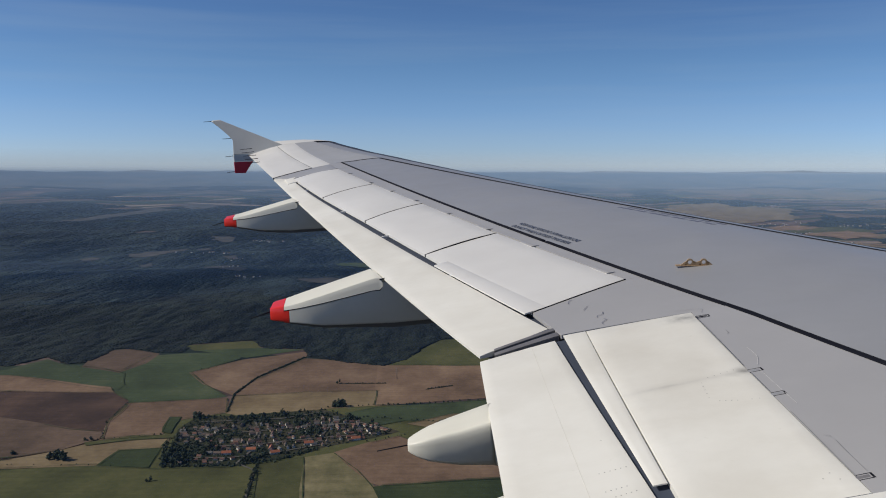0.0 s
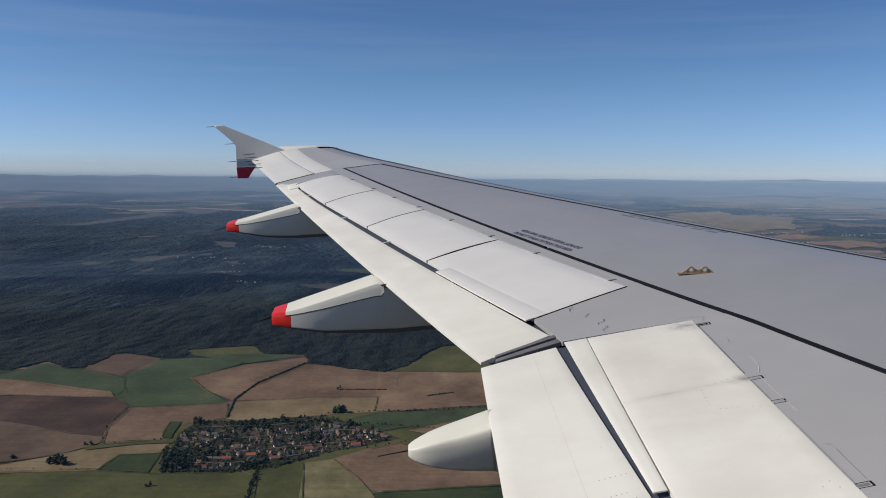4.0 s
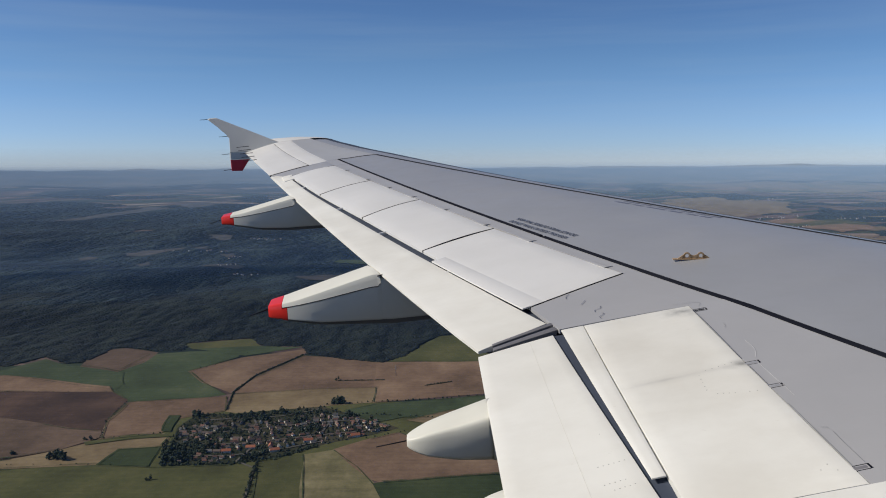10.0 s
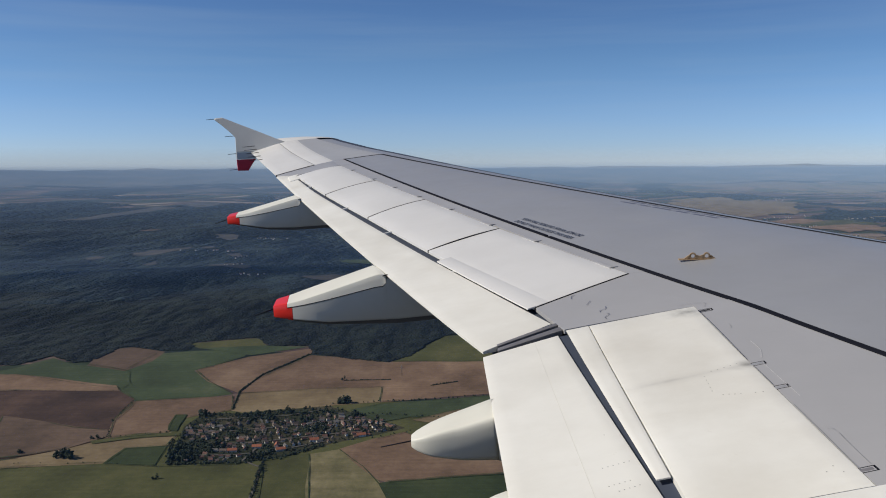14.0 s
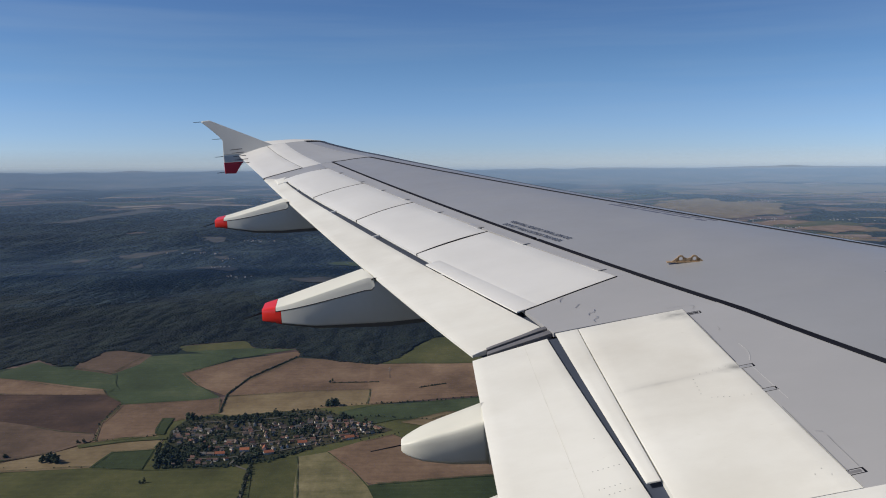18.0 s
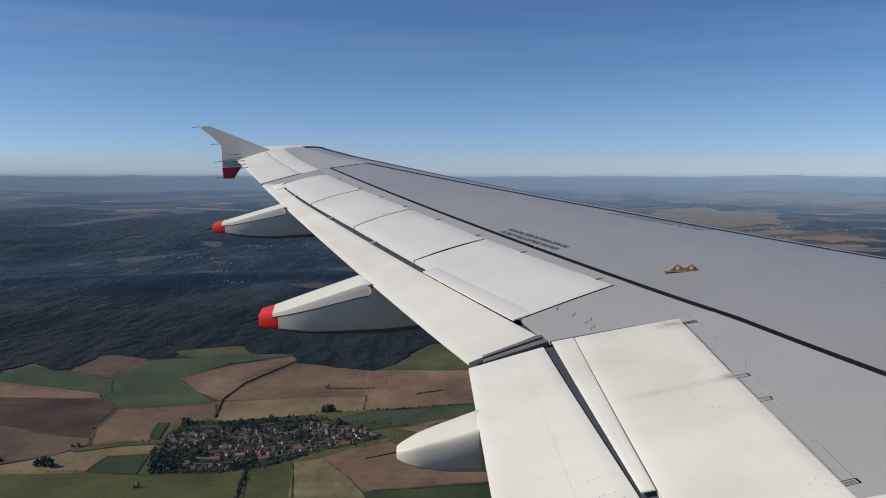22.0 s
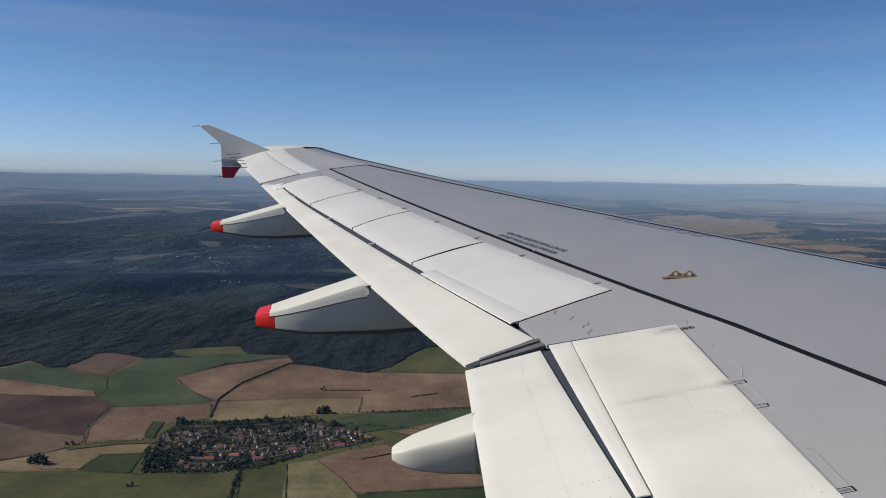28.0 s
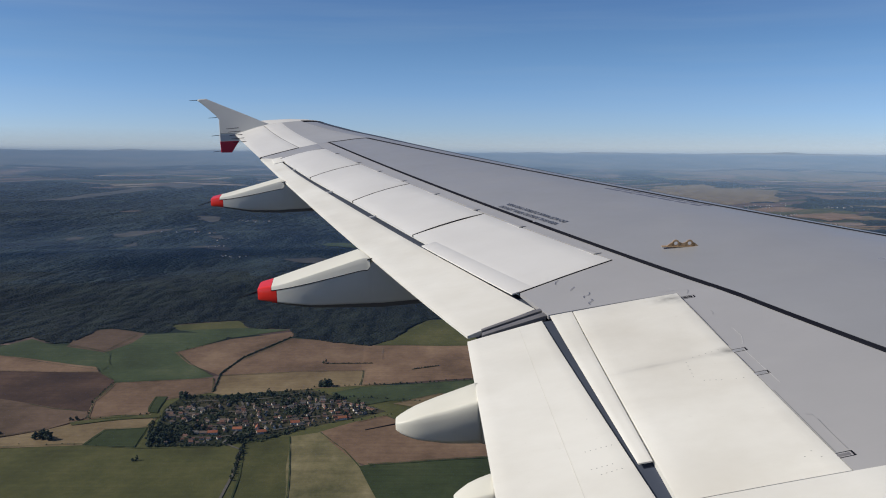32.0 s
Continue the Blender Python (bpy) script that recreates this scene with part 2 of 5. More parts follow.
def panel(name, quad, mat, parent, top=0.0, thick=0.024, n=(8, 8), gap=0.003, label="", thin=None, edge=0.002, way=None, crown=0.0):
    """A sheet that follows the upper skin. quad: aft inner, aft outer, front outer, front inner corner (x, y)."""
    ai, ao, fo, fi = quad
    nu, nv = n
    lu = math.dist(lerp(ai, fi, 0.5), lerp(ao, fo, 0.5))
    lv = math.dist(lerp(ai, ao, 0.5), lerp(fi, fo, 0.5))
    gu, gv = gap / lu, gap / lv

    def at(u, v):
        u, v = gu + u * (1 - 2 * gu), gv + v * (1 - 2 * gv)
        if way:
            return way(u, v)
        return lerp(lerp(ai, ao, u), lerp(fi, fo, u), v)
    ru, rv = min(0.008 / lu, 0.3 / nu), min(0.008 / lv, 0.3 / nv)
    us = [0, ru] + [i / nu for i in range(1, nu)] + [1 - ru, 1]
    vs = [0, rv] + [j / nv for j in range(1, nv)] + [1 - rv, 1]
    a, b = len(us), len(vs)
    verts, faces = [], []
    for j, v in enumerate(vs):
        for i, u in enumerate(us):
            x, y = at(u, v)
            rim = edge if i in (0, a - 1) or j in (0, b - 1) else 0
            verts.append((x, y, upper(x, y) + top - rim + crown * 4 * v * (1 - v)))
    m = len(verts)
    for j, v in enumerate(vs):
        for i, u in enumerate(us):
            x, y = at(u, v)
            t = thick if thin is None else thin + (thick - thin) * v
            verts.append((x, y, upper(x, y) + top - t + crown * 4 * v * (1 - v)))
    for j in range(b - 1):
        for i in range(a - 1):
            k = j * a + i
            faces.append((k, k + a, k + a + 1, k + 1))
            faces.append((m + k, m + k + 1, m + k + a + 1, m + k + a))
    flat = len(faces)
    ring = [i for i in range(a)] + [j * a + a - 1 for j in range(1, b)] + [(b - 1) * a + i for i in range(a - 2, -1, -1)] + [j * a for j in range(b - 2, 0, -1)]
    base = len(verts)
    r = len(ring)
    verts += [verts[k] for k in ring] + [verts[m + k] for k in ring]
    for i in range(r):
        j = (i + 1) % r
        faces.append((base + i, base + j, base + r + j, base + r + i))
    me = mesh_of(name, verts, faces, mat)
    me.polygons.foreach_set("use_smooth", [i < flat for i in range(len(faces))])
    return part(name, me, parent, label)


def loft(name, rings, mat, parent, label="", caps=True, smooth=True, closed=True, crease=0.0):
    """A skin over rings of points, all of one length."""
    n = len(rings[0])
    verts = [p for ring in rings for p in ring]
    faces = []
    for k in range(len(rings) - 1):
        for i in range(n if closed else n - 1):
            j = (i + 1) % n
            faces.append((k * n + i, k * n + j, (k + 1) * n + j, (k + 1) * n + i))
    if caps and closed:
        faces += [tuple(range(n - 1, -1, -1)), tuple(range((len(rings) - 1) * n, len(rings) * n))]
    me = mesh_of(name, verts, faces, mat, smooth)
    if crease:
        me.set_sharp_from_angle(angle=radians(crease))
    return part(name, me, parent, label)


def rod(name, a, b, r, mat, parent, label="", r2=None, sides=6):
    a, b = Vector(a), Vector(b)
    q = (b - a).to_track_quat("Z", "Y")
    rings = []
    for p, rad in ((a, r), (b, r if r2 is None else r2)):
        rings.append([tuple(p + q @ Vector((rad * math.cos(2 * math.pi * i / sides), rad * math.sin(2 * math.pi * i / sides), 0))) for i in range(sides)])
    return loft(name, rings, mat, parent, label)


wing = new("airliner_wing")
wing.matrix_world = AIR
tagged(wing, "grey and white swept airliner wing with flaps drawn in", "aircraft wing")

# inner structure, dark in the gaps between the panels
stations = [1.2, 2, 3, 4, 5, 6, 6.45, 7, 8, 9, 10, 11, 12, 13, 14, 15, 16, 16.5, TIP]
rings = []
for y in stations:
    xl, xt = x_lead(y), x_trail(y) + 0.10
    c = xl - xt
    ss = [0.95, 0.88, 0.80, 0.745, 0.715, 0.6, 0.5, 0.35, 0.22, 0.12, 0.06, 0.03]
    ring = [(xt, y, upper(xt, y) - 0.05)] + [(xl - c * s, y, upper(xl - c * s, y) - (0.040 if s > 0.72 else 0.028)) for s in ss]
    ring += [(xl - 0.02, y, chord_z(y) + c * 0.02)]
    ring += [(xl - c * s, y, lower(xl - c * s, y)) for s in reversed(ss)] + [(xt, y, min(lower(xt, y), upper(xt, y) - 0.07))]
    rings.append(ring)
loft("wing_body", rings, WELL, wing, "dark inner structure of the wing seen in the gaps", smooth=False)


# lines along the span, x at a given y
def x_spoiler_aft(y):
    return -5.691 - 0.3553 * (y - 6.993)


def x_spoiler_front(y):
    return -5.054 - 0.369 * (y - 7.327)


def x_black(y):
    return -4.982 - 0.3575 * (y - 7.447) if y > 6.4 else -4.610 - 0.262 * (y - 6.408)


def half_seal(y):
    """Half the width of the black seal line, narrower towards the tip."""
    return 0.017 - 0.004 * min(1.0, max(0.0, (y - 8.5) / 5.5))


def x_seam(y):
    return x_lead(y) - 0.42


def strip(name, y0, y1, aft, front, mat, **kw):
    """A panel between two lines along the span."""
    kw.setdefault("n", (max(3, int((y1 - y0) / 0.35)), 8))
    kw.setdefault("edge", 0.0)

    def way(u, v):
        y = y0 + (y1 - y0) * u
        return (aft(y) + (front(y) - aft(y)) * v, y)
    return panel(name, ((aft(y0), y0), (aft(y1), y1), (front(y1), y1), (front(y0), y0)), mat, wing, way=way, **kw)


# upper skin between the black seal and the slats, in three sheets
strip("upper_skin", 1.2, 14.59, lambda y: x_black(y) + half_seal(y), x_seam, GREY, gap=0.0, n=(48, 18), label="smooth mid-grey upper skin")
# the black seal line
for y0, y1 in ((1.2, 8.60), (8.64, 14.6)):
    strip("seal_line", y0, y1, lambda y: x_black(y) - half_seal(y), lambda y: x_black(y) + half_seal(y), DARK, top=0.005, gap=0.0, n=(40, 1), label="black rubber seal line")
# grey shroud between the seal and the spoilers
strip("shroud_panel", 1.2, 4.42, lambda y: -4.912, lambda y: x_black(y) - half_seal(y), SHROUD, gap=0.001, n=(8, 4))
strip("shroud_panel", 4.42, 6.545, lambda y: -4.870 - 0.0195 * (6.52 - y), lambda y: x_black(y) - half_seal(y), SHROUD, top=0.0007, edge=0.0, gap=0.001, n=(8, 4))
panel("shroud_panel", ((-5.59, 6.525), (-5.692, 6.988), (-5.051, 7.323), (-4.868, 6.525)), SHROUD, wing, gap=0.001, edge=0.0, n=(6, 6), label="grey panel at the wing's kink")
panel("shroud_panel", ((-4.868, 6.525), (x_spoiler_front(7.33), 7.33), (x_black(7.33) - 0.02, 7.33), (x_black(6.524) - 0.02, 6.524)), SHROUD, wing, gap=0.0, edge=0.0, n=(4, 3))
strip("shroud_panel", 7.33, 14.075, lambda y: x_spoiler_front(y) + 0.002, lambda y: x_black(y) - half_seal(y), SHROUD, gap=0.001, n=(22, 3))
panel("shroud_panel", ((-8.13, 13.85), (-8.46, 14.237), (-7.70, 14.60), (-7.545, 14.08)), SHROUD, wing, gap=0.002, n=(4, 6))
panel("shroud_panel", ((-7.545, 14.078), (-7.70, 14.60), (x_black(14.6) - half_seal(14.6), 14.60), (x_black(14.08) - half_seal(14.08), 14.08)), SHROUD, wing, gap=0.0, edge=0.0, n=(4, 3))

# shallow cove below the inboard gap
strip("flap_cove", 1.2, 6.5, lambda y: -5.68, lambda y: -5.36, WELL, top=-0.024, thick=0.012, gap=0.0, n=(16, 2), label="slate-blue cove between spoiler and flap")
# spoilers
CUTS = [((-5.691, 6.993), (-5.054, 7.327)), ((-6.340, 8.824), (-5.737, 9.129)), ((-6.936, 10.511), (-6.367, 10.88)), ((-7.540, 12.158), (-6.964, 12.478)), ((-8.126, 13.846), (-7.545, 14.077))]
for k in range(4):
    (ai, fi), (ao, fo) = CUTS[k], CUTS[k + 1]
    sp = panel("spoiler", (ai, ao, fo, fi), PALE, wing, top=0.003, thick=0.026, gap=0.0035, crown=0.013 if k else 0.004, n=(10, 5), label="pale grey spoiler panel lying flush" if k else "pale spoiler panel with a creased rear lip")
    # ragged hinge seals along the front edge
    rng = random.Random(40 + k)
    for j in range(2):
        f = 0.10 + 0.52 * j + rng.uniform(-0.04, 0.04)
        x, y = lerp(fi, fo, f)
        panel("hinge_seal", ((x - 0.02, y), (x - 0.09, y + 0.2), (x + 0.015 - 0.075, y + 0.21), (x + 0.02, y + 0.01)), SHROUD, sp, top=0.009, thick=0.02, gap=0.0, n=(1, 1))
        rod("hinge_bolt", (x - 0.02, y, upper(x, y) + 0.006), (x + 0.04, y + 0.02, upper(x, y) + 0.006), 0.004, ALU, sp)
for (ai, fi), h, lift in zip(CUTS, (0.0015, 0.003, 0.005, 0.006, 0.006), (0.0, 0.010, 0.013, 0.013, 0.008)):
    panel("spoiler_seal", ((ai[0], ai[1] - h), (ai[0] - 0.004, ai[1] + h), (fi[0] - 0.004, fi[1] + h), (fi[0], fi[1] - h)), DARK, wing, top=0.0045, thick=0.02, gap=0.0, edge=0.0, crown=lift, n=(1, 8), label="dark rubber seal between two spoilers")
panel("spoiler_lip", ((-5.742, 6.986), (-6.275, 8.460), (-6.165, 8.50), (-5.60, 7.04)), PALE, wing, top=0.0062, thick=0.010, gap=0.002, n=(8, 2), label="thin creased rear lip of a spoiler")
inner = panel("spoiler", ((-5.482, 4.436), (-5.456, 6.508), (-4.873, 6.522), (-4.912, 4.436)), SOILED, wing, top=0.003, thick=0.026, gap=0.0008, n=(12, 8), label="white inboard spoiler panel with grey hinge fittings")
for y, w in ((6.425, 0.085), (5.59, 0.075), (5.305, 0.07), (4.54, 0.07)):
    x = -4.872 - 0.0195 * (6.52 - y)
    panel("hinge_fitting", ((x - 0.02, y - 0.014), (x - 0.02, y + 0.015), (x - 0.02 + w, y + 0.020), (x - 0.02 + w, y - 0.009)), DARK if y == 6.425 else SEAL if y == 4.54 else GREY, inner, top=0.0015, thick=0.02, gap=0.0, n=(1, 1), label="small grey metal hinge fitting")
    wide = 0.0035 if y == 6.425 else 0.0
    for a, b in ((-0.0185 - wide, -0.014), (0.015, 0.0195 + wide)):
        panel("hinge_slot", ((x - 0.03, y + a), (x - 0.03, y + b), (x - 0.018 + w, y + b + 0.005), (x - 0.018 + w, y + a + 0.005)), DARK, inner, top=0.001, thick=0.02, gap=0.0, edge=0.0, n=(1, 1))
    panel("hinge_slot", ((x - 0.02 + w, y - 0.013), (x - 0.02 + w, y + 0.024), (x - 0.012 + w, y + 0.024), (x - 0.012 + w, y - 0.013)), DARK, inner, top=0.001, thick=0.02, gap=0.0, edge=0.0, n=(1, 1))
panel("spoiler_strip", ((-5.537, 4.735), (-5.584, 6.508), (-5.459, 6.511), (-5.485, 4.735)), WHITE, wing, top=0.003, thick=0.007, gap=0.0008, n=(10, 3), label="narrow white strip behind the inboard spoiler")
panel("root_panel", ((-5.486, 1.2), (-5.486, 4.4335), (-4.80, 4.4335), (-4.72, 1.2)), WHITE, wing, top=0.004, thick=0.026, gap=0.002, n=(8, 5), label="white fixed panel near the wing root")

# flaps, thick in front and sharp behind
def flap_sheet(u, v):
    """Plan of the outboard flap; its front edge closes on the spoilers towards the outer end."""
    y = 6.69 + 7.36 * u
    front = (x_spoiler_aft(y) - 0.066 + 0.044 * smoothstep(12.3, 14.05, y) + 0.008 * smoothstep(9.0, 7.5, y), y)
    return lerp(lerp((-6.045, 6.47), (-8.46, 14.20), u), front, v)


flap = panel("outboard_flap", ((-6.045, 6.47), (-8.46, 14.20), (x_spoiler_aft(14.05) - 0.022, 14.05), (-5.646, 6.69)), WHITE, wing, way=flap_sheet, top=-0.008, thick=0.10, thin=0.016, gap=0.0, n=(24, 6), label="white outboard flap drawn in")
panel("flap_nose_piece", ((-8.17, 13.57), (-8.26, 13.95), (-8.13, 13.99), (-8.03, 13.62)), WHITE, flap, top=0.001, thick=0.012, gap=0.0, n=(2, 2))
for y in (8.13, 9.75, 11.2, 12.9):
    x = x_spoiler_aft(y) - 0.03
    panel("gap_bridge", ((x - 0.05, y), (x - 0.055, y + 0.014), (x + 0.035, y + 0.044), (x + 0.04, y + 0.03)), PALE, flap, top=-0.006, thick=0.014, gap=0.0, n=(1, 1))
flap_in = panel("inboard_flap", ((-6.05, 1.2), (-6.05, 6.392), (-5.632, 6.488), (-5.373, 1.2)), WHITE, wing, top=-0.010, thick=0.11, thin=0.018, gap=0.0, n=(20, 8), label="broad white inboard flap drawn in")
# end seals between the two flaps
for off, w, mat, top in ((0.006, 0.026, DARK, -0.03), (0.034, 0.050, SEAL, -0.004), (0.086, 0.016, DARK, -0.02), (0.104, 0.036, SEAL, 0.000), (0.142, 0.020, DARK, -0.016)):
    panel("flap_end_seal", ((-5.965, 6.395 + off * 0.86), (-5.965, 6.395 + (off + w) * 0.86), (-5.60, 6.500 + (off + w) * 1.25), (-5.60, 6.500 + off * 1.25)), mat, wing, top=top, thick=0.03, gap=0.0, n=(1, 4), label="metal and rubber end seal between the flaps")
# faint joints across the flaps
for owner, a, b in ((flap_in, (-5.745, 1.3), (-5.765, 6.42)),):
    panel("skin_joint", (a, b, (b[0] + 0.0015, b[1]), (a[0] + 0.0015, a[1])), JOINT, owner, top=-0.0095, thick=0.004, gap=0.0, edge=0.0, n=(16, 1))

# aileron and the wing's end
aileron = panel("aileron", ((-8.475, 14.25), (-9.345, 16.97), (-8.85, 16.97), (-7.955, 14.50)), PALE, wing, top=0.0, thick=0.07, thin=0.014, gap=0.005, n=(12, 5), label="white aileron at the outer trailing edge")
panel("tip_panel", ((-7.95, 14.505), (-8.845, 16.98), (-8.55, 16.98), (-7.70, 14.61)), PALE, wing, gap=0.001, n=(12, 3), label="pale panel ahead of the aileron")
panel("tip_skin", ((-7.70, 14.605), (-8.55, 16.98), (x_seam(16.98), 16.98), (x_seam(14.63), 14.63)), SHEEN_GREY, wing, gap=0.001, edge=0.0, n=(12, 12), label="grey skin of the outer wing")
# rounded cap at the end
rings = []
for k in range(8):
    a = k / 7 * math.pi / 2
    y = 16.97 + 0.24 * math.sin(a)
    xt = x_trail(16.97) - 0.25 * (y - 16.97)
    xl = x_lead(16.97) - 0.75 * (1 - math.cos(a)) ** 1.3
    ring = []
    for s in (1.0, 0.9, 0.75, 0.6, 0.45, 0.3, 0.18, 0.09, 0.03, 0.0):
        x = xl - (xl - xt) * s
        x0 = x_lead(16.97) - (x_lead(16.97) - x_trail(16.97)) * s
        h = upper(x0, 16.97) - chord_z(16.97)
        ring.append((x, y, chord_z(y) + h * (0.80 + 0.20 * math.cos(a)) + 0.05 * math.sin(a) * s * (1 - s) * 4))
    for s in (0.03, 0.09, 0.18, 0.3, 0.45, 0.6, 0.75, 0.9):
        x = xl - (xl - xt) * s
        ring.append((x, y, chord_z(y) - 0.045 * math.cos(a)))
    rings.append(ring)
loft("wing_tip_cap", rings, PALE, wing, "pale rounded wing tip")

panel("aileron_seal", ((-7.962, 14.50), (-8.853, 16.95), (-8.847, 16.95), (-7.953, 14.50)), ALU, wing, top=0.003, thick=0.02, gap=0.0, edge=0.0, n=(10, 1))
panel("aileron_seal", ((-8.475, 14.234), (-8.475, 14.262), (-7.955, 14.512), (-7.955, 14.484)), DARK, wing, top=0.003, thick=0.02, gap=0.0, edge=0.0, n=(1, 6))
panel("skin_joint", ((x_black(14.6), 14.59), (x_black(14.62), 14.625), (x_seam(14.62), 14.625), (x_seam(14.59), 14.59)), DARK, wing, top=0.003, thick=0.02, gap=0.0, edge=0.0, n=(1, 8))
strip("slat_seal", 1.2, 14.6, lambda y: x_seam(y) - 0.026, lambda y: x_seam(y) + 0.014, DARK, top=0.004, gap=0.0, edge=0.0, n=(40, 1), label="dark seal behind the slats")
# slats along the leading edge
CUT = [1.2, 3.6, 6.3, 9.0, 11.6, 14.1, 16.85]
for y0, y1 in zip(CUT, CUT[1:]):
    rings = []
    for k in range(9):
        y = y0 + 0.006 + (y1 - y0 - 0.012) * k / 8
        xl, c = x_lead(y), x_lead(y) - x_trail(y)
        s0 = (0.42 - 0.008) / c
        ring = [(xl - c * s, y, upper(xl - c * s, y)) for s in [s0 * (1 - j / 10) ** 1.6 for j in range(11)]]
        ring += [(xl - c * s, y, lower(xl - c * s, y)) for s in (0.01, 0.03, 0.07)]
        ring += [(xl - c * s0 * 0.6, y, upper(xl - c * s0, y) - 0.05), (xl - c * s0, y, upper(xl - c * s0, y) - 0.02)]
        rings.append(ring)
    loft("slat", rings, GREY, wing, "grey leading-edge slat drawn in", crease=40)
# slate strip in place of the shade where the slats turn down
strip("slat_nose", 1.2, 16.85, lambda y: x_lead(y) - 0.22, lambda y: x_lead(y) - 0.02, WELL, top=0.003, gap=0.0, edge=0.0, thick=0.01, n=(48, 4), label="dark strip standing for shade on the slat noses")
strip("slat_end", 16.93, 16.99, x_seam, lambda y: x_lead(y) - 0.01, DARK, top=0.004, gap=0.0, n=(2, 6), label="dark end piece of the slat")

# wing-tip fence
FX = 17.0


def blade(name, outline, mat, thick, label=""):
    bm = bmesh.new()
    mid = Vector((sum(p[0] for p in outline) / len(outline), FX, sum(p[1] for p in outline) / len(outline)))
    rows = []
    for dy, sh in ((-thick / 2, 0.96), (-thick / 5, 1.0), (thick / 5, 1.0), (thick / 2, 0.96)):
        rows.append([bm.verts.new(mid + (Vector((x, FX, z)) - mid) * sh + Vector((-0.035 * max(0.0, 1.8 - z), dy + (0.16 if z > 1.779 else -0.1) * (z - 1.8), 0))) for x, z in outline])
    n = len(outline)
    for r0, r1 in zip(rows, rows[1:]):
        for i in range(n):
            bm.faces.new((r0[i], r0[(i + 1) % n], r1[(i + 1) % n], r1[i]))
    bm.faces.new(rows[0])
    bm.faces.new(rows[-1][::-1])
    return part(name, from_bm(name, bm, mat), wing, label)


fence = blade("fence_upper_blade", [(-9.967, 2.368), (-9.94, 2.384), (-9.823, 2.390), (-9.50, 2.245), (-9.15, 2.09), (-8.899, 1.975), (-8.72, 1.90), (-8.75, 1.78), (-9.605, 1.78), (-9.612, 2.03), (-9.665, 2.10), (-9.81, 2.235)], FENCE, 0.035, "pale upper blade of the wing-tip fence")
low = blade("fence_lower_blade", [(-9.613, 1.778), (-8.85, 1.778), (-9.10, 1.73), (-9.257, 1.68), (-9.27, 1.664), (-9.608, 1.664)], PALE, 0.034, "pale lower blade of the wing-tip fence")
blade("fence_red_tip", [(-9.608, 1.661), (-9.272, 1.661), (-9.325, 1.60), (-9.416, 1.466), (-9.597, 1.471)], FENCE_SHADE_RED, 0.034, "red tip of the fence's lower blade")
for a, b in (((-9.95, 2.37), (-10.10, 2.367)), ((-9.62, 2.065), (-9.79, 2.062)), ((-9.61, 1.765), (-9.75, 1.757)), ((-9.60, 1.50), (-9.745, 1.488))):
    lean = FX + (0.16 if a[1] > 1.779 else -0.1) * (a[1] - 1.8)
    rod("static_wick", (a[0], lean, a[1]), (b[0], lean, b[1]), 0.006, DARK, fence, "thin dark static discharger", 0.004)
for k in range(5):
    y = 15.98 + 0.235 * k
    x, z = x_trail(y), chord_z(y) + 0.012 + 0.026 * k
    rod("static_wick", (x + 0.06, y, z), (x - 0.15, y, z - 0.01), 0.006, DARK, aileron, "thin dark static discharger", 0.004)



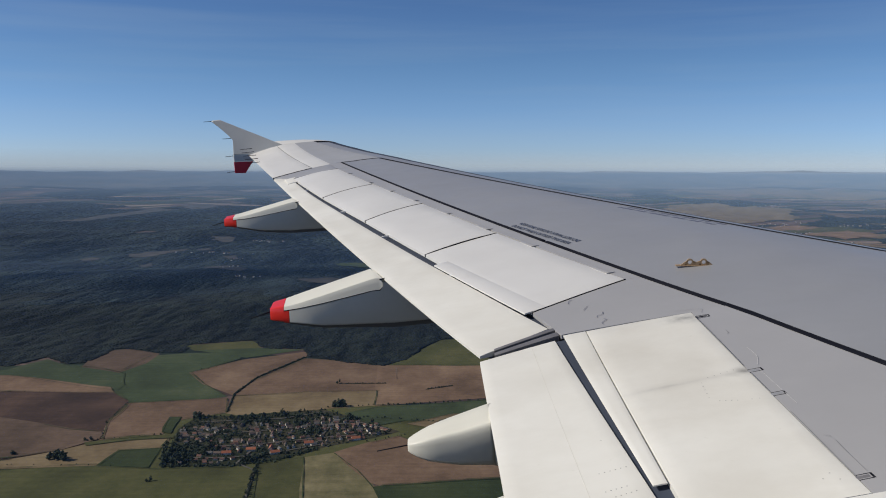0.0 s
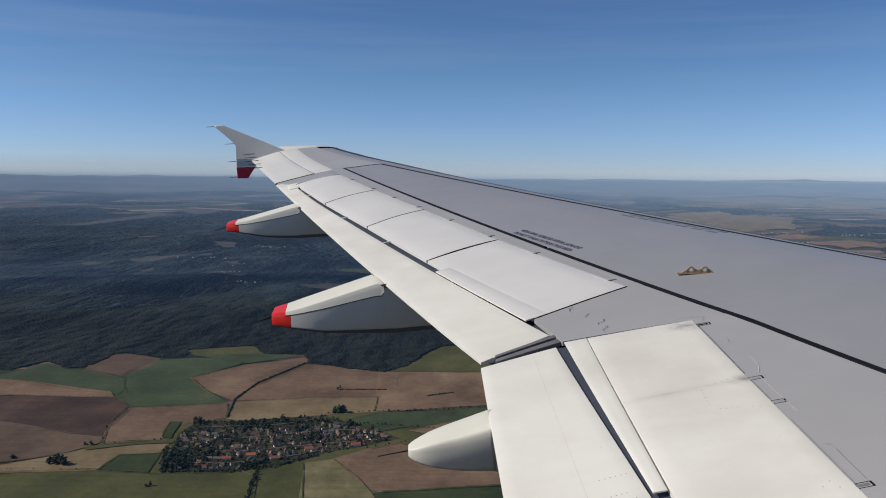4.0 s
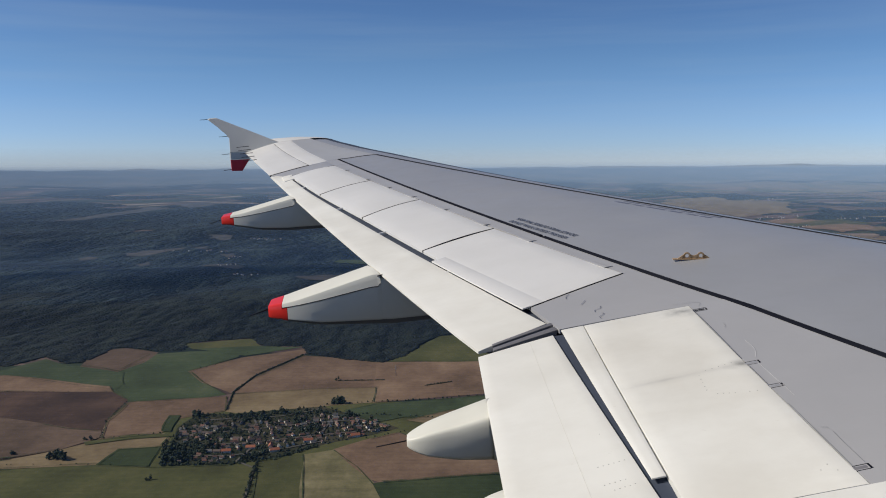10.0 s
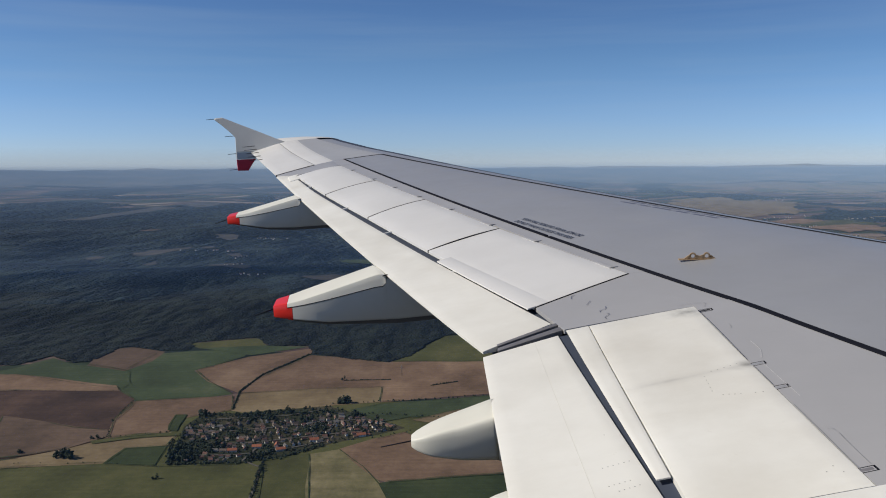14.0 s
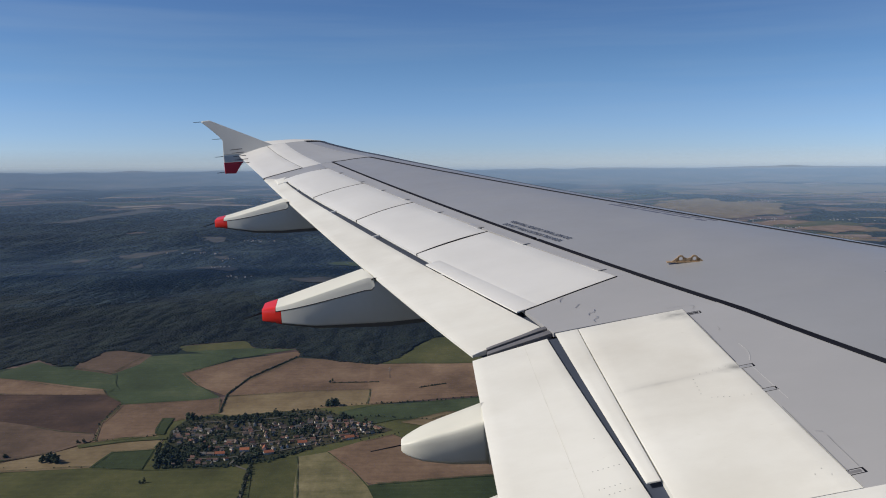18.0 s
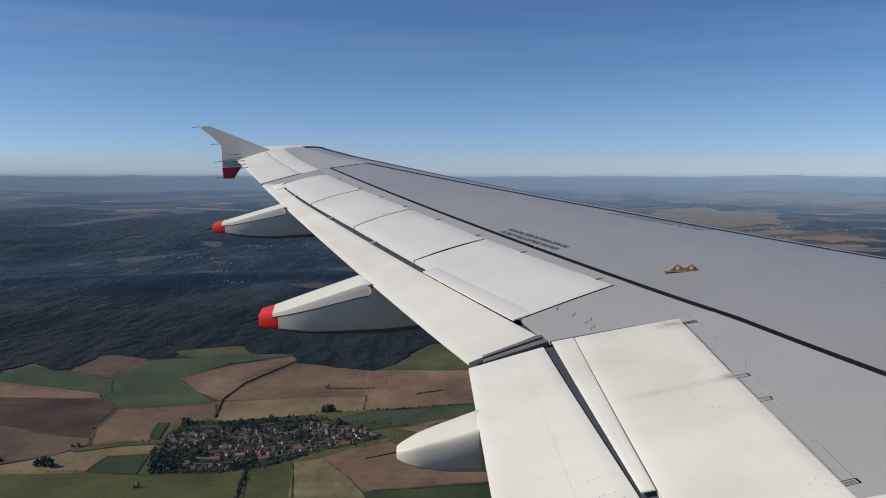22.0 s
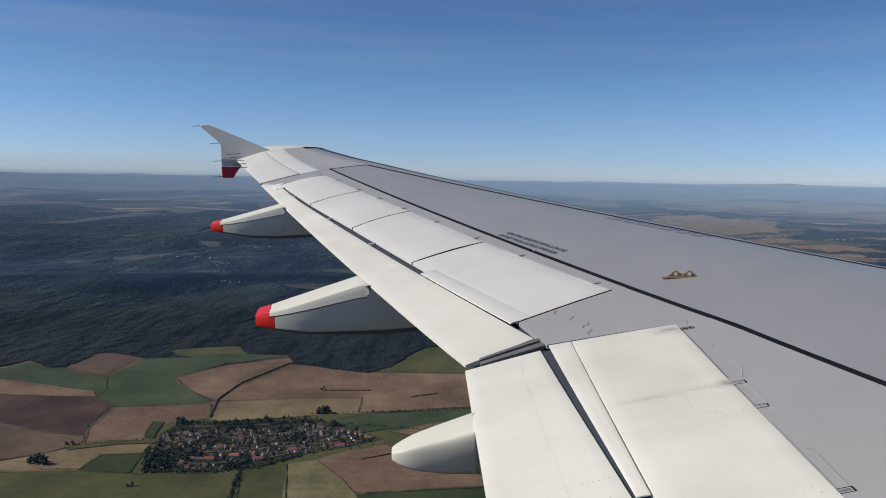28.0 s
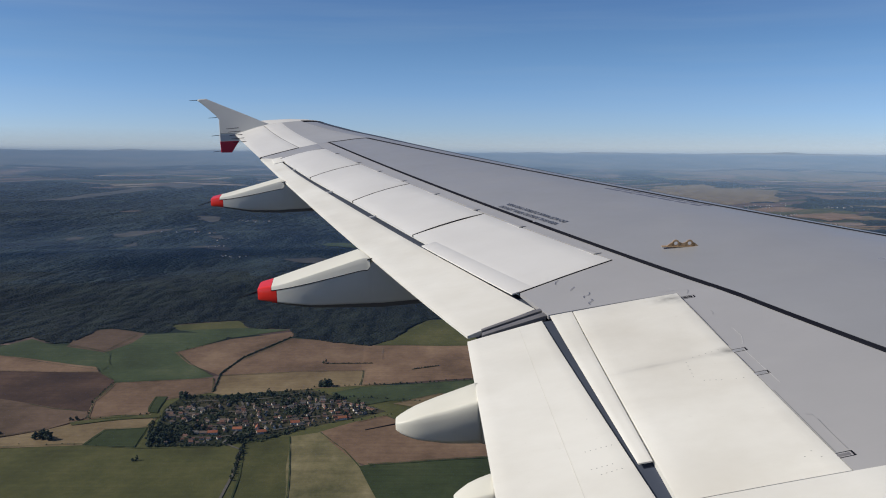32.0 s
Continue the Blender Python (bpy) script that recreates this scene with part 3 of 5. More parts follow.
# flap track fairings
def fairing(yc, half, top, bottom, blunt, red, label, wick=True):
    """A canoe under the wing: lower shell, upper shell and tail cone. top, bottom: (x, z) from the tail forward."""
    hull = new("flap_track_fairing")
    hull.parent = wing
    tagged(hull, label)
    low_end = 0.93 if wick else 0.30
    tuck = -0.004 if wick else 0.016
    end = x_trail(yc - half) + tuck
    x0, x1 = top[0][0], bottom[-1][0] + 0.9
    xs = [x0 + 0.004, x0 + 0.012, x0 + 0.03, x0 + 0.06] + [x0 + 0.10 + (x1 - x0 - 0.1) * (k / 26) for k in range(27)]

    def ring(x, part_of):
        d = x - x0
        zt, zb = curve(top, x), curve(bottom, x)
        if wick:
            w = half * (0.46 + 0.54 * min(1.0, 1.03 * (1 - math.exp(-max(0.0, d) / 0.30))))
        else:
            w = half * min(1.0, 0.6 + 0.4 * min(1, d / (0.45 * (top[-1][0] - x0) + 0.3)))
        if d < blunt:
            g = math.sqrt(max(0.0, 1 - (1 - d / blunt) ** 2))
            w *= low_end + (1 - low_end) * g
            zm = (zt + zb) / 2
            zt, zb = zm + (zt - zm) * (low_end + (1 - low_end) * g), zm + (zb - zm) * (low_end + (1 - low_end) * g)
        f = max(0.0, (x - bottom[-1][0]) / 0.9)
        k = min(1.0, (zt - zb) / 0.2)
        drop = (0.045 if wick else 0.035) * k
        if wick:
            # a flat top, a crisp ridge and a sloping cheek down to the seam, which turns up at the front end
            side = drop + (zt - zb - drop) * 0.24 * min(1.0, max(0.70, 0.70 + (end - x) / 0.08))
            over = [(1.0, 0.055), (1.0, 0.014), (0.975, 0.004), (0.92, 0.0), (0.45, 0.25 * drop), (0.0, 0.5 * drop), (-0.5, 0.75 * drop), (-0.915, drop), (-0.932, drop + 0.0015 * k), (-0.945, drop + 0.006 * k), (-0.97, (drop + side) / 2), (-1.0, side)]
        else:
            over = [(1.0, 0.075), (0.97, 0.04), (0.88, 0.012), (0.7, 0.0), (0.2, 0.3 * drop), (-0.4, 0.7 * drop), (-0.84, drop), (-0.925, drop + 0.007 * k), (-0.97, drop + 0.020 * k), (-1.0, drop + 0.045 * k)]
        # the flank turns under towards the front
        g = min(1.0, max(0.0, (d - 0.12) / (0.75 if wick else 0.3)))
        under = [(-1.0 + 0.07 * g, 0.6), (-0.99 + 0.24 * g, 0.17), (-0.97 + 0.28 * g, 0.12), (-0.78 + 0.25 * g, 0.0), (-0.45, 0.0), (0.5, 0.0), (0.82, 0.04), (0.94, 0.13), (0.985, 0.27), (1.0, 0.5)]
        lift = zt - curve(top, x)

        def top_at(u, sink):
            """A point of the upper shell, cut off along the flap's rear edge."""
            xc = x0 + (x - x0) * (x_trail(yc + u * half) + tuck - x0) / (end - x0)
            return xc, yc + u * w, curve(top, xc) + lift - sink * (k if u > 0 else 1)
        upper_row = [top_at(u, sink) for u, sink in over]
        seam_in, seam_out = upper_row[-1][2], upper_row[0][2]
        if part_of == "down" and x > x_trail(yc) - 0.05:
            seam_out = min(seam_out, chord_z(yc) - 0.02)
        lip = seam_in
        if part_of == "down" and x > end + 0.004:
            lip = chord_z(yc - half) - 0.026
        floor_z = zb + (min(seam_in, seam_out) - 0.03 - zb) * f ** 1.7
        lower_row = []
        for u, h in under:
            seam = seam_in if u < 0 else seam_out
            xl = x if wick or part_of == "down" else x0 + (x - x0) * (x_trail(yc + u * half) + tuck - x0) / (end - x0)
            lower_row.append((xl, yc + u * w, floor_z + (seam - floor_z) * h))
        if part_of == "up":
            return upper_row
        if part_of == "down":
            return [(x, yc - w, lip)] + lower_row + [(x, yc + w, seam_out)]
        return upper_row + lower_row
    tail = [x for x in xs if x <= red]
    rest = sorted([red + 0.004] + [x for x in xs if x > red + 0.02] + [end - d for d in (0.012, 0.024, 0.036, 0.05)] + [end, end + 0.006])
    if not wick:
        loft("shell", [ring(x, "all") for x in xs if x < end] + [ring(end, "all")], FAIR, hull)
        loft("front_shell", [[(x, y, z - 0.004) for x, y, z in ring(x, "down")] for x in [end] + [x for x in xs if x > end]], FAIR, hull, closed=False)
        if yc > 5:
            rod("static_wick", (-6.40, yc, 0.212), (-6.575, yc, 0.186), 0.0035, DARK, hull, "thin dark static discharger", 0.0025)
        return hull
    step = red - 0.04
    loft("tail_cone", [ring(x, "all") for x in tail if x < step - 0.01] + [ring(step, "all")], RED, hull, "bright red tail cone", crease=28)
    loft("tail_skirt", [[(x, y, z - 0.006) for x, y, z in ring(x, "down")] for x in (step, red)], RED, hull, "red lower edge of the tail cone", closed=False)
    loft("upper_shell", [ring(step + 0.003, "up")] + [ring(x, "up") for x in rest if x < end] + [ring(end, "up")], FAIR, hull, "pale grey upper shell", crease=28)
    loft("lower_shell", [[(x, y, z - 0.006) for x, y, z in ring(x, "down")] for x in rest], FAIR, hull, "grey lower shell", closed=False, crease=24)
    loft("belly", [[(x, y, z - 0.009) for x, y, z in ring(x, "down")[3:-3]] for x in rest], BELLY, hull, "belly strip in grey darkened for underside shade", closed=False, crease=24)
    for side in (0, -1):
        line = [ring(x, "up")[side] for x in [step + 0.003] + rest if x < end]
        s = 1 if side == 0 else -1
        loft("shell_seam", [[(x, y + 0.001 * s, z - 0.004), (x, y + 0.0015 * s, z + 0.002), (x, y - 0.004 * s, z + 0.002)] for x, y, z in line], DARK, hull)
    xf, yf, zf = ring(end, "up")[-3]
    rod("hinge_fitting", (xf - 0.02, yf - 0.006, zf - 0.008), (xf + 0.02, yf - 0.004, zf + 0.002), 0.005, DARK, hull, "dark hinge fitting at the flap's edge", 0.004)
    if wick:
        zt = (top[0][1] + bottom[0][1]) / 2
        rod("static_wick", (x0 + 0.03, yc, zt + 0.01), (x0 - 0.16, yc - 0.02, zt - 0.045), 0.007, DARK, hull, "thin dark static discharger", 0.004)
    return hull


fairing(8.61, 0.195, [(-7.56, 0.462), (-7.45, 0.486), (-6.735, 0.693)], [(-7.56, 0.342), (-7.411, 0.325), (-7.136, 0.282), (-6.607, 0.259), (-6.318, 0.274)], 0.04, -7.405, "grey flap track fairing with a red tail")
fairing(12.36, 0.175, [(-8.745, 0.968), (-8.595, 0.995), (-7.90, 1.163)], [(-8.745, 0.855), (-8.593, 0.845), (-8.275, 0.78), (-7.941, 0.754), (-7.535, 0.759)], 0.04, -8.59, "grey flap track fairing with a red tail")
fairing(5.73, 0.115, [(-6.435, 0.248), (-6.389, 0.258), (-6.256, 0.303), (-6.05, 0.364)], [(-6.435, 0.168), (-6.344, 0.147), (-6.189, 0.121), (-6.02, 0.112)], 0.12, -6.425, "blunt pale fairing under the inboard flap", False)
fairing(4.86, 0.09, [(-6.20, 0.212), (-6.135, 0.238), (-6.05, 0.264)], [(-6.20, 0.15), (-6.1, 0.10), (-5.9, 0.07)], 0.10, -6.19, "blunt pale fairing under the inboard flap", False)

# plain cabin wall round the camera, with the window that it looks through
def cabin_wall():
    bm = bmesh.new()
    n, rad, mid = 40, 1.975, 0.55
    xs = [-9.5, -8, -7, -6.62, -5.86, -5, -3, -1, 1.5]
    skins = []
    for r in (rad, rad - 0.08):
        skins.append([[bm.verts.new((x, r * math.sin(2 * math.pi * k / n), mid + r * math.cos(2 * math.pi * k / n))) for k in range(n)] for x in xs])
    hole = {(3, 7), (3, 8), (3, 6), (3, 9)}
    for outer, flip in ((skins[0], False), (skins[1], True)):
        for i in range(len(xs) - 1):
            for k in range(n):
                if (i, k) in hole:
                    continue
                q = (outer[i][k], outer[i + 1][k], outer[i + 1][(k + 1) % n], outer[i][(k + 1) % n])
                bm.faces.new(q[::-1] if flip else q)
    a, b = skins
    ring = [(3, 6), (4, 6), (4, 7), (4, 8), (4, 9), (4, 10), (3, 10), (3, 9), (3, 8), (3, 7)]
    for (i0, k0), (i1, k1) in zip(ring, ring[1:] + ring[:1]):
        bm.faces.new((a[i0][k0], a[i1][k1], b[i1][k1], b[i0][k0]))
    return from_bm("wall_cabin", bm, WHITE, True)


wall = new("wall_cabin", cabin_wall())
wall.matrix_world = AIR
tagged(wall, "plain white cabin wall with one window opening", "wall", kind="structure")

# ---- markings and small fittings on the wing ----
def lettering(words, start, stop, size, flip=False):
    """Letters laid on the skin from start to stop, both (x, y)."""
    cu = bpy.data.curves.new("marking", 'FONT')
    cu.body = words
    cu.size = size
    cu.extrude = 0.0
    cu.offset = 0.0018
    tmp = new("marking", cu)
    me = bpy.data.meshes.new_from_object(tmp)
    bpy.data.objects.remove(tmp)
    w = max(v.co.x for v in me.vertices)
    long = math.dist(start, stop)
    wy = (Vector(stop) - Vector(start)).normalized()
    up = Vector((-wy.y, wy.x))
    for v in me.vertices:
        tx, ty = v.co.x, v.co.y
        if flip:
            tx, ty = w - tx, size * 0.7 - ty
        q = Vector(start) + wy * (tx * long / w) + up * ty
        v.co = (q.x, q.y, upper(q.x, q.y) + 0.004)
    me.materials.clear()
    me.materials.append(INK)
    return part("lettering", me, wing, "dark stencilled lettering on the grey skin")


lettering("DO NOT WALK OUTSIDE THIS AREA", (-5.600, 9.300), (-5.252, 8.425), 0.062)
lettering("DO NOT WALK OUTSIDE THIS AREA", (-5.535, 9.350), (-5.178, 8.455), 0.062, True)
# small unreadable notes close to the leading edge
for row in range(2):
    y = 9.66
    for n_bar, length in enumerate((0.16, 0.11, 0.2, 0.13, 0.1, 0.09)):
        a, b = y, y - length
        off = -0.53 - 0.085 * row
        panel("lettering", ((x_lead(a) + off, a), (x_lead(b) + off, b), (x_lead(b) + off + 0.042, b), (x_lead(a) + off + 0.042, a)), FAINT_INK, wing, top=0.003, thick=0.006, gap=0.0, n=(1, 1))
        y = b - 0.045

# yellow rope bracket
bracket = new("rope_bracket")
bracket.parent = wing
bx, by = -4.585, 7.40
bracket.matrix_local = Matrix.Translation((bx, by, upper(bx, by))) @ pose(0, 0, 0, 5, 1.5, -7)
tagged(bracket, "small yellow metal bracket with two round holes")


def plate(name, outline, y0, y1, mat, parent, label=""):
    bm = bmesh.new()
    a = [bm.verts.new((x, y0, z)) for x, z in outline]
    b = [bm.verts.new((x, y1, z)) for x, z in outline]
    n = len(outline)
    for i in range(n):
        bm.faces.new((a[i], a[(i + 1) % n], b[(i + 1) % n], b[i]))
    bm.faces.new(a[::-1])
    bm.faces.new(b)
    return part(name, from_bm(name, bm, mat), parent, label)


def lug(cx, cz, r_hole, parent):
    """A rounded ear with a round hole, standing on the base."""
    bm = bmesh.new()
    n = 20
    rings = []
    for y in (-0.005, 0.005):
        inner_ring = [bm.verts.new((cx + r_hole * math.cos(2 * math.pi * i / n), y, cz + r_hole * math.sin(2 * math.pi * i / n))) for i in range(n)]
        outer_ring = []
        for i in range(n):
            c, s = math.cos(2 * math.pi * i / n), math.sin(2 * math.pi * i / n)
            r = r_hole + 0.0115
            outer_ring.append(bm.verts.new((cx + c * r * (1 if s > 0 else 1.5), y, max(0.0, cz + s * r * (1 if s > 0 else 3)))))
        rings.append((inner_ring, outer_ring))
    (i0, o0), (i1, o1) = rings
    for i in range(n):
        j = (i + 1) % n
        bm.faces.new((i0[i], o0[i], o0[j], i0[j]))
        bm.faces.new((i1[j], o1[j], o1[i], i1[i]))
        bm.faces.new((i0[j], i1[j], i1[i], i0[i]))
        bm.faces.new((o0[i], o1[i], o1[j], o0[j]))
    return part("lug", from_bm("lug", bm, GOLD), parent)


lug(-0.035, 0.026, 0.012, bracket)
lug(0.052, 0.026, 0.012, bracket)
plate("web", [(-0.02, 0.0), (0.035, 0.0), (0.035, 0.036), (0.008, 0.027), (-0.02, 0.036)], -0.005, 0.005, GOLD, bracket)
plate("web", [(-0.105, 0.0), (-0.05, 0.0), (-0.046, 0.040), (-0.066, 0.029)], -0.005, 0.005, GOLD, bracket)
plate("web", [(0.067, 0.0), (0.12, 0.0), (0.085, 0.028), (0.067, 0.036)], -0.005, 0.005, GOLD, bracket)
plate("base_flange", [(-0.125, 0.001), (0.12, 0.001), (0.12, 0.007), (-0.125, 0.007)], -0.012, 0.022, GOLD, bracket, "pale yellow base flange")


# rows of rivets, grouped on the panel that they hold
def rivets(owner, spots, r=0.006, lift=0.0035):
    """Low domed rivet heads, each set on the skin."""
    bm = bmesh.new()
    ring = [bm.verts.new((r * math.cos(a), r * math.sin(a), 0)) for a in (0, 1.05, 2.09, 3.14, 4.19, 5.24)]
    top = bm.verts.new((0, 0, 0.0012))
    for i in range(6):
        bm.faces.new((ring[i], ring[(i + 1) % 6], top))
    head = from_bm("rivet", bm, ALU)
    for x, y in spots:
        part("rivet", head, owner).location = (x, y, upper(x, y) + lift)


def row(a, b, n, sway=0.0):
    return [lerp(a, b, (i + 0.5) / n) for i in range(n)]


rivets(flap_in, row((-5.703, 4.918), (-5.579, 4.935), 6) + row((-5.707, 4.775), (-5.608, 4.791), 5) + row((-5.680, 4.727), (-5.584, 4.746), 5) + [(-5.633, 5.193)], 0.0032, -0.0098)
rivets(inner, row((-4.93, 5.633), (-5.09, 5.588), 5) + row((-5.115, 5.567), (-5.138, 5.36), 5) + row((-5.118, 5.331), (-5.03, 5.298), 4) + row((-5.0, 5.292), (-4.94, 5.284), 2), 0.003)
rivets(inner, [(-4.975, 4.60), (-4.962, 4.55), (-5.01, 4.57)], 0.003)

# old sealant scratches on the kink panel and along the spoiler's front edge
def hairline(owner, pts, half, mat, words):
    """A thin flat ribbon on the skin through the points, rounded at its bends."""
    fine = []
    for i in range(len(pts) - 1):
        p0, p1, p2, p3 = pts[max(i - 1, 0)], pts[i], pts[i + 1], pts[min(i + 2, len(pts) - 1)]
        for k in range(5):
            f = k / 5
            fine.append(tuple(0.5 * (2 * p1[c] + (p2[c] - p0[c]) * f + (2 * p0[c] - 5 * p1[c] + 4 * p2[c] - p3[c]) * f * f + (3 * p1[c] - p0[c] - 3 * p2[c] + p3[c]) * f ** 3) for c in (0, 1)))
    fine.append(pts[-1])
    bm = bmesh.new()
    left, right = [], []
    for k, (x, y) in enumerate(fine):
        (ax, ay), (bx_, by_) = fine[max(k - 1, 0)], fine[min(k + 1, len(fine) - 1)]
        d = math.dist((ax, ay), (bx_, by_)) + 1e-6
        nx, ny = -(by_ - ay) / d * half, (bx_ - ax) / d * half
        left.append(bm.verts.new((x + nx, y + ny, upper(x, y) + 0.0042)))
        right.append(bm.verts.new((x - nx, y - ny, upper(x, y) + 0.0042)))
    for k in range(len(fine) - 1):
        bm.faces.new((left[k], right[k], right[k + 1], left[k + 1]))
    bmesh.ops.recalc_face_normals(bm, faces=bm.faces)
    if sum(f.normal.z for f in bm.faces) < 0:
        bmesh.ops.reverse_faces(bm, faces=bm.faces)
    part("sealant_line", from_bm("sealant_line", bm, mat), owner, words)


for curl in (((-5.442, 7.089), (-5.464, 7.062), (-5.472, 7.014)), ((-5.375, 6.919), (-5.408, 6.862)),
             ((-5.312, 6.775), (-5.323, 6.733), (-5.352, 6.724), (-5.359, 6.692)), ((-5.33, 6.657), (-5.319, 6.633), (-5.35, 6.598), (-5.349, 6.563))):
    hairline(wing, curl, 0.0019, FAINT_INK, "thin curled line of old sealant")
for edge_run, mat in ((((-4.951, 6.575), (-4.814, 6.554), (-4.828, 6.482)), ALU), (((-4.803, 6.162), (-4.805, 6.12), (-4.817, 6.099)), ALU), (((-4.796, 5.876), (-4.794, 5.812), (-4.799, 5.733), (-4.829, 5.647)), PALE),
                      (((-4.844, 5.58), (-4.845, 5.316)), PALE), (((-4.844, 5.299), (-4.845, 5.179)), PALE), (((-4.876, 4.872), (-4.858, 4.862), (-4.855, 4.854)), ALU), (((-4.853, 4.821), (-4.858, 4.728), (-4.862, 4.574)), ALU)):
    hairline(wing, edge_run, 0.0010, mat, "thin line of sealant ahead of the spoiler")
# dark seam where the inboard spoiler meets the shroud
hairline(inner, ((-4.8745, 6.43), (-4.877, 6.114), (-4.889, 5.66)), 0.0019, INK, "dark seam along the spoiler's front edge")
hairline(inner, ((-4.890, 5.56), (-4.894, 5.33)), 0.0012, INK, "dark seam along the spoiler's front edge")
hairline(inner, ((-4.896, 5.12), (-4.902, 4.831), (-4.909, 4.55)), 0.0014, ALU, "dark seam along the spoiler's front edge")

# ---- the land: x along the flight, y away from the wing, ground about z 0 ----
def rise(x, y):
    """Height of the ground: level fields near by, rolling woods, a plateau far off."""
    r = math.hypot(x, y)
    if r < 480:
        return 0.0
    k = smoothstep(480, 780, r)
    h = 11 * k * noise.noise((x / 230, y / 260, 3.1)) + k * (1 - 0.75 * smoothstep(900, 1700, r)) * (4.6 * noise.noise((x / 80, y / 150, 7.7)) + 0.8 * noise.noise((x / 32, y / 60, 2.7)))
    far = smoothstep(1500, 3900, r)
    return h + far * (20 + 16 * noise.noise((x / 800, y / 420, 1.3)))


def soil(name, tones, rough, row, row_turn, row_depth):
    """Earth or crop: large patches, small blotches and faint rows of work."""
    m, t, b = material(name, 0.95)
    b.inputs["Specular IOR Level"].default_value = 0.15
    v = coords(t)
    lo, mid, hi = tones
    big = noise_tex(t, coords(t, (1, 0.6, 1), row_turn), 0.035, 6, 0.65)
    c = ramp(t, big, [(0.32, lo), (0.5, mid), (0.7, hi)])
    small = ramp(t, noise_tex(t, v, 0.35, 6, 0.65), [(0.3, (0.72, 0.72, 0.72)), (0.75, (1.25, 1.25, 1.25))])
    c = blend(t, c, small, 0.55, 'MULTIPLY')
    stripes = ramp(t, noise_tex(t, coords(t, (0.012, row, 0.01), row_turn), 1.0, 3, 0.5), [(0.35, (1 - row_depth,) * 3), (0.65, (1 + row_depth,) * 3)])
    c = blend(t, c, stripes, 1.0, 'MULTIPLY')
    info = t.nodes.new("ShaderNodeObjectInfo")
    tint = ramp(t, info.outputs["Random"], [(0.0, (0.88, 0.87, 0.86)), (1.0, (1.12, 1.10, 1.06))])
    c = blend(t, c, tint, 1.0, 'MULTIPLY')
    t.links.new(c, b.inputs["Base Color"])
    bump(t, b, noise_tex(t, v, 1.4, 5), 0.35, 0.3)
    return m


SOILS = {
    "ploughed": soil("ploughed_earth", ((0.112, 0.074, 0.049), (0.175, 0.116, 0.078), (0.250, 0.173, 0.115)), 0.95, 0.5, 0.1, 0.06),
    "dark_ploughed": soil("dark_ploughed_earth", ((0.043, 0.028, 0.022), (0.076, 0.048, 0.036), (0.126, 0.078, 0.056)), 0.95, 0.4, 0.0, 0.07),
    "brown": soil("brown_ploughed_earth", ((0.073, 0.051, 0.037), (0.110, 0.077, 0.056), (0.152, 0.106, 0.077)), 0.95, 0.45, 0.15, 0.07),
    "stubble": soil("stubble", ((0.120, 0.088, 0.053), (0.171, 0.130, 0.076), (0.228, 0.180, 0.111)), 0.95, 0.6, 0.1, 0.06),
    "meadow": soil("meadow_grass", ((0.035, 0.048, 0.024), (0.050, 0.070, 0.035), (0.079, 0.094, 0.051)), 0.95, 0.4, 0.1, 0.06),
    "green": soil("green_crop", ((0.026, 0.039, 0.017), (0.041, 0.057, 0.024), (0.061, 0.075, 0.034)), 0.95, 0.7, 0.2, 0.10),
    "olive": soil("dry_grass", ((0.047, 0.050, 0.020), (0.070, 0.075, 0.029), (0.108, 0.104, 0.044)), 0.95, 0.5, 0.2, 0.06),
    # dark tones hold the tree shade between the houses
    "gardens": soil("shade_toned_gardens", ((0.018, 0.024, 0.012), (0.034, 0.038, 0.020), (0.085, 0.070, 0.046)), 0.95, 0.7, 0.2, 0.10),
    # greyed tones, with the haze over far clearings mixed in
    "far": soil("hazed_clearing", ((0.041, 0.044, 0.045), (0.066, 0.065, 0.064), (0.099, 0.093, 0.089)), 0.95, 0.3, 0.4, 0.10),
    "pale": soil("worn_pasture", ((0.058, 0.062, 0.029), (0.145, 0.130, 0.069), (0.262, 0.226, 0.140)), 0.95, 0.3, 1.4, 0.12),
}

# the wide ground: patchwork of far fields
GROUND, gt, gb = material("open_country", 0.95)
gb.inputs["Specular IOR Level"].default_value = 0.1
gv = coords(gt, (0.5, 1.5, 1), 0.08)
vor = node(gt, "ShaderNodeTexVoronoi", Scale=0.0150)
gt.links.new(gv, vor.inputs["Vector"])
sep = gt.nodes.new("ShaderNodeSeparateColor")
gt.links.new(vor.outputs["Color"], sep.inputs[0])
patch = ramp(gt, sep.outputs[0], [(0.0, (0.018, 0.028, 0.025)), (0.30, (0.056, 0.056, 0.036)), (0.44, (0.125, 0.091, 0.077)), (0.58, (0.250, 0.192, 0.155)), (0.68, (0.094, 0.066, 0.060)), (0.84, (0.036, 0.050, 0.030))])
for n_el in gt.nodes:
    if n_el.bl_idname == "ShaderNodeValToRGB":
        n_el.color_ramp.interpolation = 'CONSTANT'
gc = blend(gt, patch, ramp(gt, noise_tex(gt, coords(gt), 0.05, 6, 0.65), [(0.3, (0.75, 0.75, 0.75)), (0.7, (1.2, 1.2, 1.2))]), 0.8, 'MULTIPLY')
